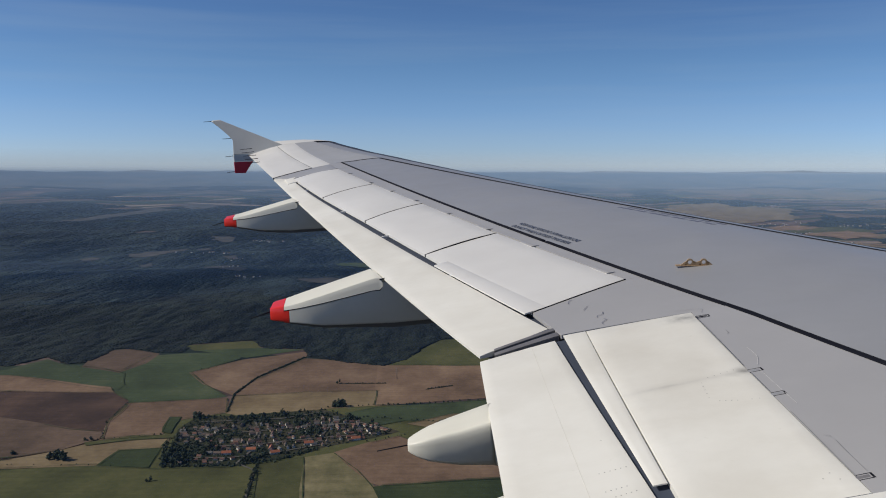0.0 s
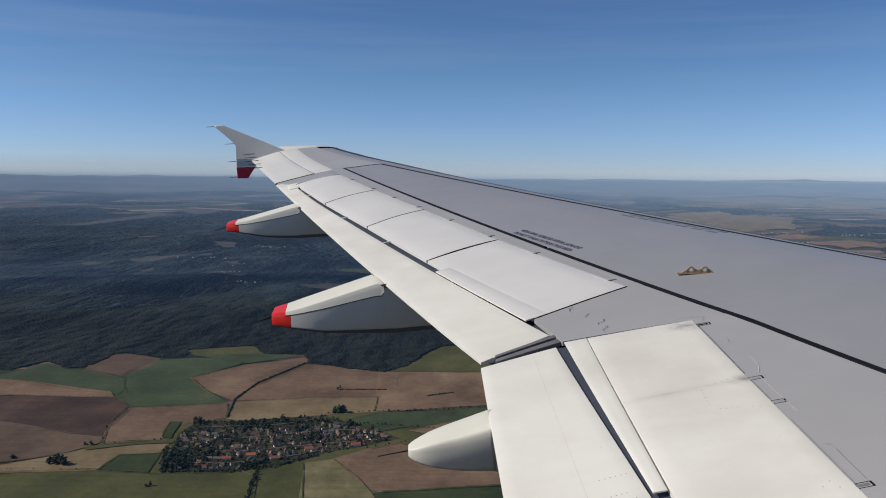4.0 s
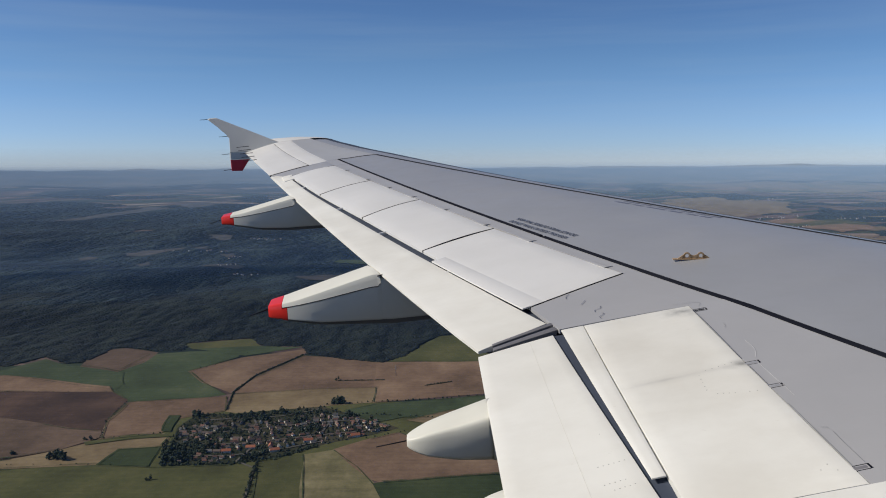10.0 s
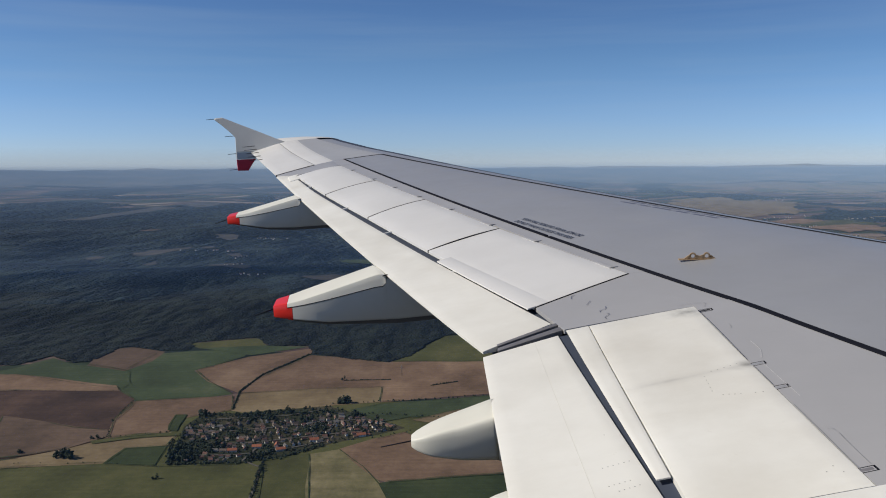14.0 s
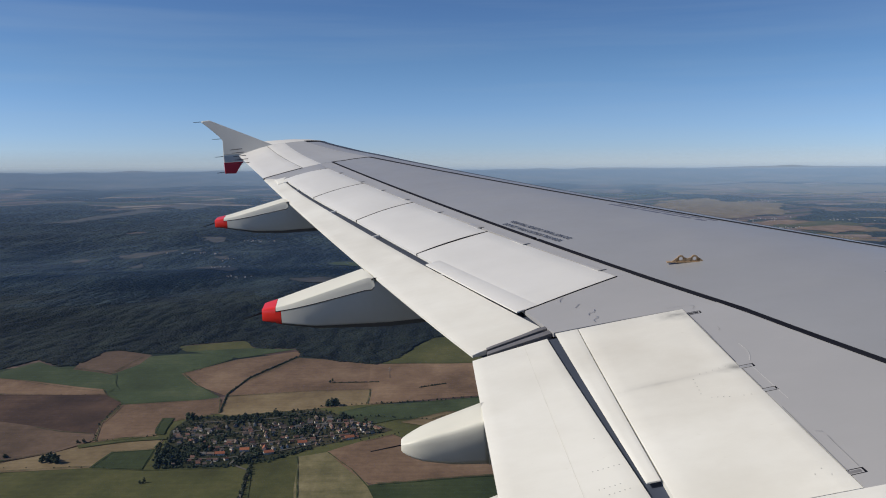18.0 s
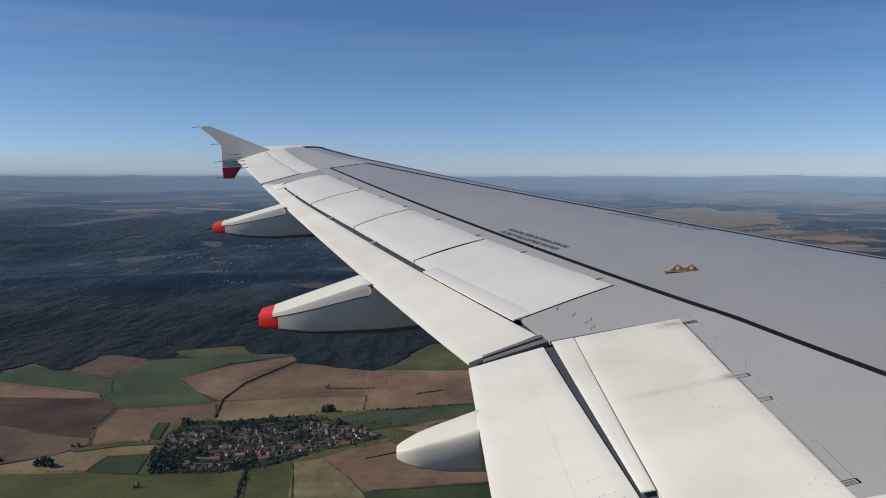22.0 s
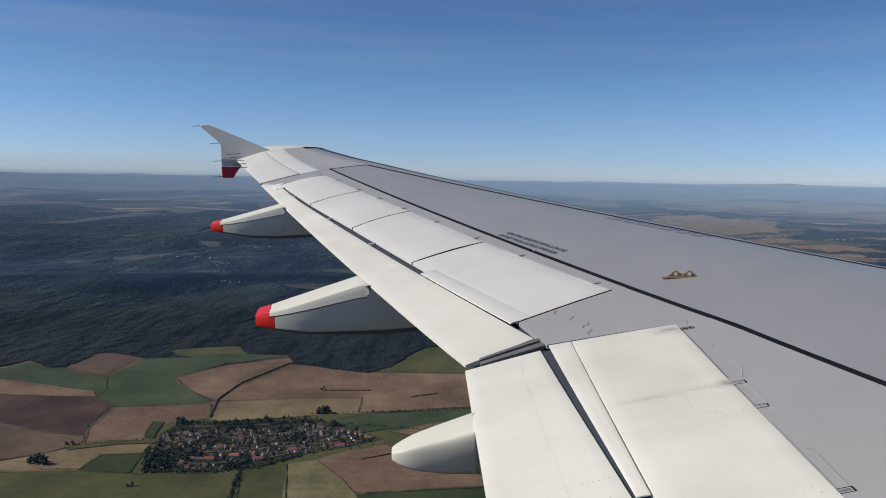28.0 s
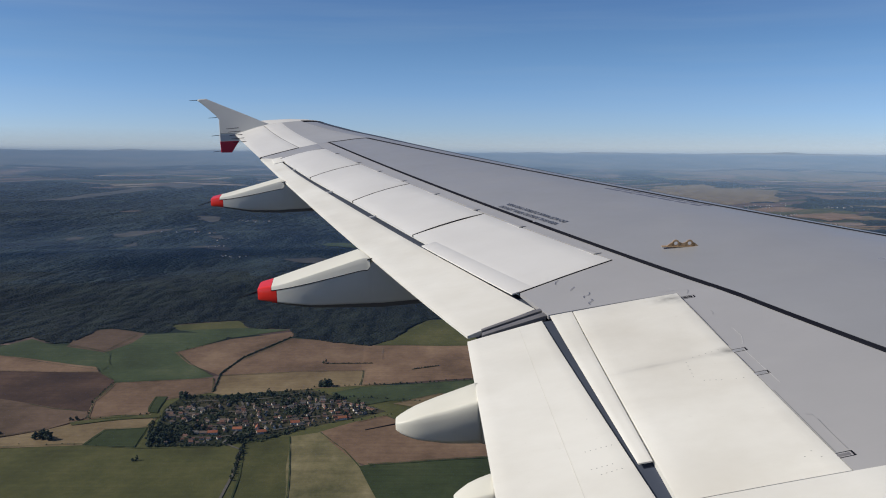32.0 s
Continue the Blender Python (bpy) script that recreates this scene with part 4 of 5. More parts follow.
# narrow strips of crop inside each holding
slim = node(gt, "ShaderNodeTexVoronoi", Scale=0.026)
gt.links.new(coords(gt, (0.35, 2.6, 1), -0.12), slim.inputs["Vector"])
tone = gt.nodes.new("ShaderNodeSeparateColor")
gt.links.new(slim.outputs["Color"], tone.inputs[0])
gc = blend(gt, gc, ramp(gt, tone.outputs[1], [(0.1, (0.55, 0.58, 0.62)), (0.5, (0.95, 0.95, 0.95)), (0.9, (1.45, 1.40, 1.34))]), 0.8, 'MULTIPLY')
gt.links.new(gc, gb.inputs["Base Color"])

radii = [0.0] + [60 * (4960 / 60) ** (k / 230) for k in range(231)]
TURNS = 500
verts = [(0, 0, 0)]
for r in radii[1:]:
    for k in range(TURNS):
        a = 2 * math.pi * k / TURNS
        x, y = r * math.sin(a), r * math.cos(a)
        verts.append((x, y, rise(x, y)))
faces = [(0, 1 + (k + 1) % TURNS, 1 + k) for k in range(TURNS)]
for j in range(len(radii) - 2):
    for k in range(TURNS):
        a, b = 1 + j * TURNS + k, 1 + j * TURNS + (k + 1) % TURNS
        faces.append((a, b, b + TURNS, a + TURNS))
ground = new("ground", mesh_of("ground", verts, faces, GROUND, True))
tagged(ground, "wide open country of small fields", "ground", kind="structure")

# single fields, as corners on the plan
FIELDS = [
    ("olive", [(-108, 292), (-108, 352), (-88, 366), (-40, 371), (34, 376), (38, 330), (-4, 314), (-42, 300), (-62, 292)]),
    ("meadow", [(-221.3, 431.1), (-210.4, 442.8), (-202.1, 466.1), (-185.1, 449.3), (-173.5, 448.8), (-151, 432.9), (-140.4, 405.3), (-144.7, 399.3), (-204.1, 429.2), (-218.9, 426.4)]),
    ("meadow", [(-155, 437.9), (-150.3, 475.1), (-130.9, 481.6), (-102.4, 484.8), (-101.8, 467.2), (-118.8, 433.9), (-107.3, 412.6), (-90.1, 389), (-102.4, 383.7), (-129.8, 379.1), (-143, 398.2), (-142.6, 411.9)]),
    ("brown", [(-177, 449), (-180.7, 488.3), (-168.7, 493.9), (-148.4, 480.9), (-147.6, 456.9), (-154.7, 435.5)]),
    ("ploughed", [(-221.3, 431.1), (-204.1, 429.2), (-147.4, 405.6), (-143.2, 395.1), (-189.2, 397), (-204.6, 397.7)]),
    ("dark_ploughed", [(-208.6, 395.8), (-188.7, 396), (-142.8, 394.1), (-132.2, 382), (-129.7, 374.5), (-128.7, 351.5), (-122.3, 325.9), (-132.2, 313), (-145.8, 303.7), (-160.4, 298.3)]),
    ("ploughed", [(-128.9, 376.3), (-89, 385), (-85.1, 361.3), (-100.8, 351.2), (-101.4, 332.2), (-122.7, 325.2), (-127.7, 349.8)]),
    ("ploughed", [(-118.6, 435.1), (-98.1, 465.7), (-66.5, 486.4), (-67.2, 470.5), (-83.2, 425.3), (-87.3, 390.9), (-106.8, 412.6)]),
    ("ploughed", [(-86.3, 390.8), (-82.4, 420.6), (-66.4, 468.5), (-42.7, 459), (-25.9, 450.2), (-23.1, 398.3), (-57.3, 395.6)]),
    ("ploughed", [(-25.9, 450.2), (30.8, 450.4), (40, 395.7), (25.2, 386.2), (-6, 378.7), (-23.4, 372.9), (-23.8, 398.4)]),
    ("stubble", [(-86.8, 388.8), (-57.2, 394.6), (-24.3, 397.4), (-23.8, 372.9), (-44, 368.3), (-78.7, 358.5), (-84.1, 361.2)]),
    ("olive", [(-21.1, 452.7), (-0.7, 502.3), (7, 517.3), (53.6, 531.3), (45.7, 452.4)]),
    ("stubble", [(-154, 296.9), (-145.2, 302.4), (-131.7, 311.7), (-120.9, 323.1), (-100.8, 330), (-97.4, 325.6), (-97.5, 314.9), (-112, 312.2), (-113.2, 296.6), (-140.9, 293.1), (-150.6, 290.1)]),
    ("green", [(-112.6, 296), (-111.3, 311.6), (-97.4, 313.6), (-94.8, 293)]),
    ("olive", [(-155.7, 289.2), (-140.1, 291.4), (-112.5, 294.8), (-91.2, 291.2), (-65.8, 293.6), (-58.6, 295.6), (-54, 257.1), (-52.8, 233), (-138.6, 236)]),
    ("olive", [(-58.5, 296.8), (-44.4, 303.4), (-39.4, 270.5), (-35.2, 232.4), (-52, 232.9), (-54.4, 266.2)]),
    ("pale", [(-43.7, 302.8), (-34.2, 307.4), (-24.1, 289.8), (-18, 273.6), (-7, 231.4), (-34.8, 232.3)]),
    ("ploughed", [(-33.7, 308.6), (-21.9, 320.6), (-11.8, 328.7), (-5.2, 320), (30.1, 297.6), (28.7, 283.4), (-15.4, 276.1), (-18.9, 279.3)]),
    ("green", [(-17.4, 273.6), (-15, 275.1), (28.6, 282.3), (27.9, 230.1), (-6.4, 231.3)]),
    ("meadow", [(-33.8, 360.9), (-22.7, 369.3), (-1.1, 373.9), (26.2, 382.2), (27.8, 370.8), (3.4, 347.8), (-10.2, 350), (-21.1, 342.5)]),
    ("stubble", [(-8.7, 345.1), (10.6, 359.1), (31.7, 360), (34.6, 341.8), (3.3, 339.2)]),
    ("olive", [(-140.4, 505.4), (-104.1, 517.2), (-95.1, 496.9), (-129.8, 489.1)]),
    ("meadow", [(-129.8, 489.1), (-94.8, 495.3), (-70.7, 491.1), (-98.1, 471.3)]),
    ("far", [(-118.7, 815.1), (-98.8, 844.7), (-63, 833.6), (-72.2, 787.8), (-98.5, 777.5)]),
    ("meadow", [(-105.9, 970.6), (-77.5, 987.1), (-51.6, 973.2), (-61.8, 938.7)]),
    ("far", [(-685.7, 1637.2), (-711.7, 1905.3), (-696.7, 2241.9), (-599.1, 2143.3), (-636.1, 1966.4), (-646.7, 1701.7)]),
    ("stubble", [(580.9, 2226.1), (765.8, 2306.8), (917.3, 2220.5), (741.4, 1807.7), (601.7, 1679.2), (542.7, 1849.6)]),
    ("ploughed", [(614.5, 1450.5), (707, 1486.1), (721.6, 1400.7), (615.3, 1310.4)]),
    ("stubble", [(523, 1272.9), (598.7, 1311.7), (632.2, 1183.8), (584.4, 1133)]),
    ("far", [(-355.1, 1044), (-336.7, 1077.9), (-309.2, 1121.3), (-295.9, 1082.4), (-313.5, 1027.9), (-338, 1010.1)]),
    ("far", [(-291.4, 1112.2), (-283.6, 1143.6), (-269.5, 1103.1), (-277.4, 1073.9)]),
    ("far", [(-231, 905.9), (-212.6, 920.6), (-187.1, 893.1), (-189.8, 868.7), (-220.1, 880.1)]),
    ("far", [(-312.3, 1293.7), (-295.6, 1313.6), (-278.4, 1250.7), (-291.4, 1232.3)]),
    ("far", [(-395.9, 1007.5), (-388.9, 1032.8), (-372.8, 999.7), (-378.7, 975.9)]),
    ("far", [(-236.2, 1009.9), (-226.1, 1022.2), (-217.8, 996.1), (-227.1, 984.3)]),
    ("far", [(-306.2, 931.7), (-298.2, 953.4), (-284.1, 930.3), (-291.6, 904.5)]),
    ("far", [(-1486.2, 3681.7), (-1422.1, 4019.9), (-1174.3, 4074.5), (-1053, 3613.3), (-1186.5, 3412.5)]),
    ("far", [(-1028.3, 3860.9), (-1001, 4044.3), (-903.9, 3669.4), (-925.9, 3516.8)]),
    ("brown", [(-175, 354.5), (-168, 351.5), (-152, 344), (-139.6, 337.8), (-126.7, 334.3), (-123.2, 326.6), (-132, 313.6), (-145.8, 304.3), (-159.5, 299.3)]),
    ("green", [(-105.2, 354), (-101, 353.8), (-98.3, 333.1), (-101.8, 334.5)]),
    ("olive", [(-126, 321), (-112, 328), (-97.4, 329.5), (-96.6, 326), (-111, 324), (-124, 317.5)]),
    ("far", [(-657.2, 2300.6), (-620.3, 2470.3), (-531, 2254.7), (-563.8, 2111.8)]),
]
strips = random.Random(8)
for k in range(46):
    y = 1150 * (3400 / 1150) ** strips.random()
    x = y * strips.uniform(0.14, 0.62)
    wide, deep_by, skew = y * strips.uniform(0.05, 0.13), y * y * strips.uniform(0.00002, 0.00005), strips.uniform(-0.25, 0.25)
    FIELDS.append((strips.choice(("stubble", "stubble", "ploughed", "brown", "olive")), [(x, y), (x + wide, y + skew * deep_by), (x + wide * strips.uniform(0.8, 1.1), y + deep_by), (x - wide * strips.uniform(0.0, 0.2), y + deep_by * strips.uniform(0.8, 1.1))]))
NAMES = {"brown": "brown harrowed field with soft stains", "ploughed": "brown ploughed field with faint furrows", "dark_ploughed": "dark purplish ploughed field with soft stains", "stubble": "straw-coloured harvested field",
         "meadow": "fresh green meadow beside the woods", "green": "dark green crop field", "olive": "olive-green dry grassland", "far": "clearing in the woods, its grey-brown muted for haze", "pale": "worn pale pasture with green streaks"}


def inside(x, y, poly):
    odd = False
    for (x0, y0), (x1, y1) in zip(poly, poly[1:] + poly[:1]):
        if (y0 > y) != (y1 > y) and x < x0 + (x1 - x0) * (y - y0) / (y1 - y0):
            odd = not odd
    return odd


def softened(poly, step):
    """The outline with points every step, swaying a little."""
    out = []
    for (x0, y0), (x1, y1) in zip(poly, poly[1:] + poly[:1]):
        n = max(1, int(math.dist((x0, y0), (x1, y1)) / step))
        for i in range(n):
            f = i / n
            x, y = x0 + (x1 - x0) * f, y0 + (y1 - y0) * f
            w = 0.012 * math.hypot(x, y) * (0.25 if y < 500 else 1)
            out.append((x + w * noise.noise((x / 25, y / 25, 5.0)), y + w * noise.noise((x / 25, y / 25, 9.0))))
    return out


for k, (kind, poly) in enumerate(FIELDS):
    bm = bmesh.new()
    lift = 0.028 if k == 0 else 0.054 + 0.006 * k if k < 43 else 0.1
    mx, my = sum(p[0] for p in poly) / len(poly), sum(p[1] for p in poly) / len(poly)
    outline = [(x + 0.9 * (x - mx) / math.hypot(x - mx, y - my), y + 1.1 * (y - my) / math.hypot(x - mx, y - my)) for x, y in softened(poly, 6)]
    vs = [bm.verts.new((x, y, rise(x, y) + lift + (0.8 if y > 700 else 0))) for x, y in outline]
    bm.faces.new(vs)
    bmesh.ops.triangulate(bm, faces=bm.faces)
    if my > 480:
        bmesh.ops.subdivide_edges(bm, edges=bm.edges, cuts=5, use_grid_fill=True)
        for v in bm.verts:
            v.co.z = rise(v.co.x, v.co.y) + lift + (0.8 if my > 700 else 0)
    bmesh.ops.recalc_face_normals(bm, faces=bm.faces)
    if sum(f.normal.z for f in bm.faces) < 0:
        bmesh.ops.reverse_faces(bm, faces=bm.faces)
    me = bpy.data.meshes.new("field")
    bm.to_mesh(me)
    bm.free()
    me.materials.append(SOILS[kind])
    tagged(new("field", me), NAMES[kind], "field", group="fields", kind="structure")

# rough grass balks between the near fields
for kind, poly in FIELDS[1:]:
    for (x0, y0), (x1, y1) in zip(poly, poly[1:] + poly[:1]):
        if max(y0, y1) > 480 or min(y0, y1) < 200 or noise.noise((x0, y1, 0.5)) < -0.1 or math.dist((x0, y0), (x1, y1)) < 8:
            continue
        long = math.dist((x0, y0), (x1, y1))
        nx, ny = -(y1 - y0) / long, (x1 - x0) / long
        left, right = [], []
        steps = max(2, int(long / 3))
        for k in range(steps + 1):
            x, y = x0 + (x1 - x0) * k / steps, y0 + (y1 - y0) * k / steps
            w = 0.012 * math.hypot(x, y) * 0.25
            x, y = x + w * noise.noise((x / 25, y / 25, 5.0)), y + w * noise.noise((x / 25, y / 25, 9.0))
            half = 0.17 + 0.22 * noise.noise((x / 4, y / 4, 2.0))
            left.append((x + nx * half, y + ny * half, 0.42))
            right.append((x - nx * half, y - ny * half, 0.42))
        n = steps + 1
        tagged(new("field_margin", mesh_of("field_margin", left + right, [(k, n + k, n + k + 1, k + 1) for k in range(n - 1)], SOILS["green"])), "strip of rough grass between two fields", "field margin", group="field margins", kind="structure")

# ---- woods ----
def leafage(name, tones, patches):
    """Canopy seen from the air: each crown its own tone, stands of differing age, fine mottling."""
    m, t, b = material(name, 0.9)
    b.inputs["Specular IOR Level"].default_value = 0.2
    geo = t.nodes.new("ShaderNodeNewGeometry")
    c = ramp(t, geo.outputs["Random Per Island"], [(0.0, tones[0]), (0.5, tones[1]), (0.92, tones[2]), (1.0, tones[3])])
    c = blend(t, c, ramp(t, noise_tex(t, coords(t, (1, 0.7, 1)), patches, 6, 0.62), [(0.38, (0.50, 0.56, 0.63)), (0.5, (0.9, 0.92, 0.93)), (0.64, (1.45, 1.36, 1.22))]), 1.0, 'MULTIPLY')
    c = blend(t, c, ramp(t, noise_tex(t, coords(t), 0.22, 6, 0.7), [(0.3, (0.72, 0.73, 0.74)), (0.7, (1.25, 1.22, 1.2))]), 0.8, 'MULTIPLY')
    c = blend(t, c, ramp(t, noise_tex(t, coords(t, (1, 0.4, 1)), 0.045, 5, 0.62), [(0.38, (0.50, 0.55, 0.6)), (0.62, (1.38, 1.32, 1.24))]), 0.85, 'MULTIPLY')
    t.links.new(c, b.inputs["Base Color"])
    bump(t, b, noise_tex(t, coords(t), 2.2, 4), 0.15, 0.3)
    return m


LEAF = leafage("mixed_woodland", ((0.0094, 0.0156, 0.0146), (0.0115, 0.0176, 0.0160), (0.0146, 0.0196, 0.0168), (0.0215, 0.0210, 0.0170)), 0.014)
# bluer tones carry the haze over the deeper woods
HAZED_WOOD = leafage("haze_tinted_woodland", ((0.0165, 0.0290, 0.0345), (0.0190, 0.0315, 0.0370), (0.0215, 0.0335, 0.0385), (0.0260, 0.0345, 0.0365)), 0.009)

EDGE = [(-330, 452), (-214, 450.6), (-205, 473), (-187, 455), (-180, 458), (-177, 479), (-181, 491), (-173, 497), (-150, 485), (-136, 485), (-139, 507), (-105, 520), (-94, 496), (-71, 495), (-65, 474), (-43, 459), (-24, 451), (-13, 465), (-1, 506), (7, 523), (44, 540), (400, 640)]
CLEAR = [(kind, poly) for kind, poly in FIELDS if poly[0][1] > 480]


def edge_y(x):
    for (x0, y0), (x1, y1) in zip(EDGE, EDGE[1:]):
        if x0 <= x < x1:
            return y0 + (y1 - y0) * (x - x0) / (x1 - x0)
    return 600.0


def wooded(x, y):
    if y < 760 and y < edge_y(x):
        return False
    for kind, poly in CLEAR:
        if inside(x, y, poly):
            return kind == "far" and y > 850 and math.dist(poly[0], poly[len(poly) // 2]) < 90 and noise.noise((x / 9, y / 16, 3.3)) > -0.12
    a = x / y + 0.05 * noise.noise((x / 300, y / 420, 2.2))
    if a < 0.10:
        far = smoothstep(1300, 2900, y)
        if y > 640 and noise.noise((x / 130, y / 90, 4.4)) > 0.70 - 0.15 * far:
            return False
        return noise.noise((x / 420, y / 240, 8.8)) < 0.75 - 0.75 * far
    if 0.43 < a < 0.75 and 1500 < y < 2150:
        return True
    if y > 1000:
        return noise.noise((x / 330, y / (60 + 0.03 * y), 6.6)) > 0.16
    return noise.noise((x / 420, y / 200, 6.6)) > 0.0


def canopy(name, leaf, bands, sides, levels, seed, zone, lift, rise_by):
    rng = np.random.default_rng(seed)
    spots = []
    for y0, y1, step, size in bands:
        y = y0
        while y < y1:
            x = -0.66 * y
            end = 0.66 * y if y > 900 else 0.12 * y
            while x < end:
                px, py = x + rng.uniform(-0.45, 0.45) * step, y + rng.uniform(-0.45, 0.45) * step
                if zone(px, py) and wooded(px, py):
                    clump = 0.5 + 1.0 * noise.noise((px / 15, py / 32, 1.7)) + 0.7 * noise.noise((px / 6, py / 12, 5.1))
                    spots.append((px, py, rise(px, py) + lift * size * max(0.0, clump), size * rng.uniform(0.8, 1.25), size * rise_by))
                x += step
            y += step
    s = np.array(spots)
    n = len(s)
    per = sides * len(levels) + 1
    ang = np.arange(sides) * 2 * np.pi / sides
    v = np.zeros((n, per, 3))
    turn = rng.uniform(0, 6.28, (n, 1))
    lean = rng.uniform(0.90, 1.12, (n, 1)) * s[:, 4:] * np.where(rng.random((n, 1)) < 0.10, 1.25, 1.0)
    for k, (rad, hgt) in enumerate(levels):
        jit = rng.uniform(0.82, 1.18, (n, sides))
        a = ang[None] + turn + 0.4 * k
        v[:, k * sides:(k + 1) * sides, 0] = s[:, :1] + np.cos(a) * rad * s[:, 3:4] * jit
        v[:, k * sides:(k + 1) * sides, 1] = s[:, 1:2] + np.sin(a) * rad * s[:, 3:4] * jit
        v[:, k * sides:(k + 1) * sides, 2] = s[:, 2:3] + lean * (hgt + rng.uniform(-0.07, 0.07, (n, sides)) * (k > 0))
    v[:, -1, 0], v[:, -1, 1] = s[:, 0] + rng.uniform(-0.2, 0.2, n) * s[:, 3], s[:, 1] + rng.uniform(-0.2, 0.2, n) * s[:, 3]
    v[:, -1, 2] = s[:, 2] + lean[:, 0] * (levels[-1][1] + 0.26)
    tri = []
    for k in range(len(levels) - 1):
        for i in range(sides):
            j = (i + 1) % sides
            tri += [(k * sides + i, k * sides + j, (k + 1) * sides + j), (k * sides + i, (k + 1) * sides + j, (k + 1) * sides + i)]
    k = len(levels) - 1
    tri += [(k * sides + i, k * sides + (i + 1) % sides, per - 1) for i in range(sides)]
    tri = np.array(tri)
    f = (tri[None] + (np.arange(n) * per)[:, None, None]).reshape(-1)
    me = bpy.data.meshes.new(name)
    me.vertices.add(n * per)
    me.vertices.foreach_set("co", v.reshape(-1).astype(np.float32))
    m = len(f) // 3
    me.loops.add(m * 3)
    me.loops.foreach_set("vertex_index", f.astype(np.int32))
    me.polygons.add(m)
    me.polygons.foreach_set("loop_start", np.arange(0, m * 3, 3, dtype=np.int32))
    me.polygons.foreach_set("use_smooth", np.ones(m, dtype=bool))
    me.update(calc_edges=True)
    me.materials.append(leaf)
    return new(name, me)


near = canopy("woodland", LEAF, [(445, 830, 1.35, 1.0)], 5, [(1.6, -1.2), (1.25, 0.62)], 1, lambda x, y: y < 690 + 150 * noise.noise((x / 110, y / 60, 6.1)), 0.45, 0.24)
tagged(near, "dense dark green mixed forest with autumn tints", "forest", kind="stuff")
deep = canopy("woodland", HAZED_WOOD, [(550, 1100, 2.4, 1.9), (1100, 1800, 4.6, 3.2), (1800, 3000, 9.5, 5.5), (3000, 4300, 20, 9)], 4, [(1.85, -0.8), (1.5, 0.36)], 2, lambda x, y: y >= 690 + 150 * noise.noise((x / 110, y / 60, 6.1)), 0.20, 0.32)
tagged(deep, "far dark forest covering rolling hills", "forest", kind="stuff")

# ---- far hills and haze ----
HILL, ht, hb = material("far_hills", 0.95)
hc = ramp(ht, noise_tex(ht, coords(ht, (1, 1, 14)), 0.005, 6, 0.7), [(0.35, (0.05, 0.065, 0.065)), (0.5, (0.085, 0.095, 0.09)), (0.62, (0.16, 0.15, 0.13))])
ht.links.new(hc, hb.inputs["Base Color"])
rings = []
for j, (r, h) in enumerate(((4250, 10), (4450, 52), (4620, 84), (4800, 97), (4900, 80), (4940, 20))):
    ring = []
    for k in range(361):
        a = radians(-100 + 200 * k / 360)
        x, y = r * math.sin(a), r * math.cos(a)
        crest = 10.0 * noise.noise((a * 9, 0, 2)) + 6.5 * noise.noise((a * 34, 0, 5))
        z = h + (crest if j in (3, 4) else 14 * noise.noise((a * 14, r / 90, 4)) if 0 < j < 3 else 0) + (5 * smoothstep(0.05, 0.25, a) if j == 3 else 0)
        ring.append((x, y, z))
    rings.append(ring)
verts = [p for ring in rings for p in ring]
faces = [(j * 361 + k, (j + 1) * 361 + k, (j + 1) * 361 + k + 1, j * 361 + k + 1) for j in range(5) for k in range(360)]
tagged(new("backdrop_hills", mesh_of("backdrop_hills", verts, faces, HILL, True)), "low hazy blue hills along the horizon", "hills", kind="structure")

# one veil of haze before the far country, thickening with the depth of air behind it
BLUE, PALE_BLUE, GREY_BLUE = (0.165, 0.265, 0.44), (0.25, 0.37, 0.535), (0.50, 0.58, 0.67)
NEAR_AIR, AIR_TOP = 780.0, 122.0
hz = bpy.data.materials.new("haze")
hz.use_nodes = True
t = hz.node_tree
t.nodes.clear()
out = t.nodes.new("ShaderNodeOutputMaterial")
tr, df, m2 = t.nodes.new("ShaderNodeBsdfTransparent"), t.nodes.new("ShaderNodeBsdfDiffuse"), t.nodes.new("ShaderNodeMixShader")
up_axis = t.nodes.new("ShaderNodeSeparateXYZ")
t.links.new(coords(t, (1, 1, 1 / AIR_TOP)), up_axis.inputs[0])
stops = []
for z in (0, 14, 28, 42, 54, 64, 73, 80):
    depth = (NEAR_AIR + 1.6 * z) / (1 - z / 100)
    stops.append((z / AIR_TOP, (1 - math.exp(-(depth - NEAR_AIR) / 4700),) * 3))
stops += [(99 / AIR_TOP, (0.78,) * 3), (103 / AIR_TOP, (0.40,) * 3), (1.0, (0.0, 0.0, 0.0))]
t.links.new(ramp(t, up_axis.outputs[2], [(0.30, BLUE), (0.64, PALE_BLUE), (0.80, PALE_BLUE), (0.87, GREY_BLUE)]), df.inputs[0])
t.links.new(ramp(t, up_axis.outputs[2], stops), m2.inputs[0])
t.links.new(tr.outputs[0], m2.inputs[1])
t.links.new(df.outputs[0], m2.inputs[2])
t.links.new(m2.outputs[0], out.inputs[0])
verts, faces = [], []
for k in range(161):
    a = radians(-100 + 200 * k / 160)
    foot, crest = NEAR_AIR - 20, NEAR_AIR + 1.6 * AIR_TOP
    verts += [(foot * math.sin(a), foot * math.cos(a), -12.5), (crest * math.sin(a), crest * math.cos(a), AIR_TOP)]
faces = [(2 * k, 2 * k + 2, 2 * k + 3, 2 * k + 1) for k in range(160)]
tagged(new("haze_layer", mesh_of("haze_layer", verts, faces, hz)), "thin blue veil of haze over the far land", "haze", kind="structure")

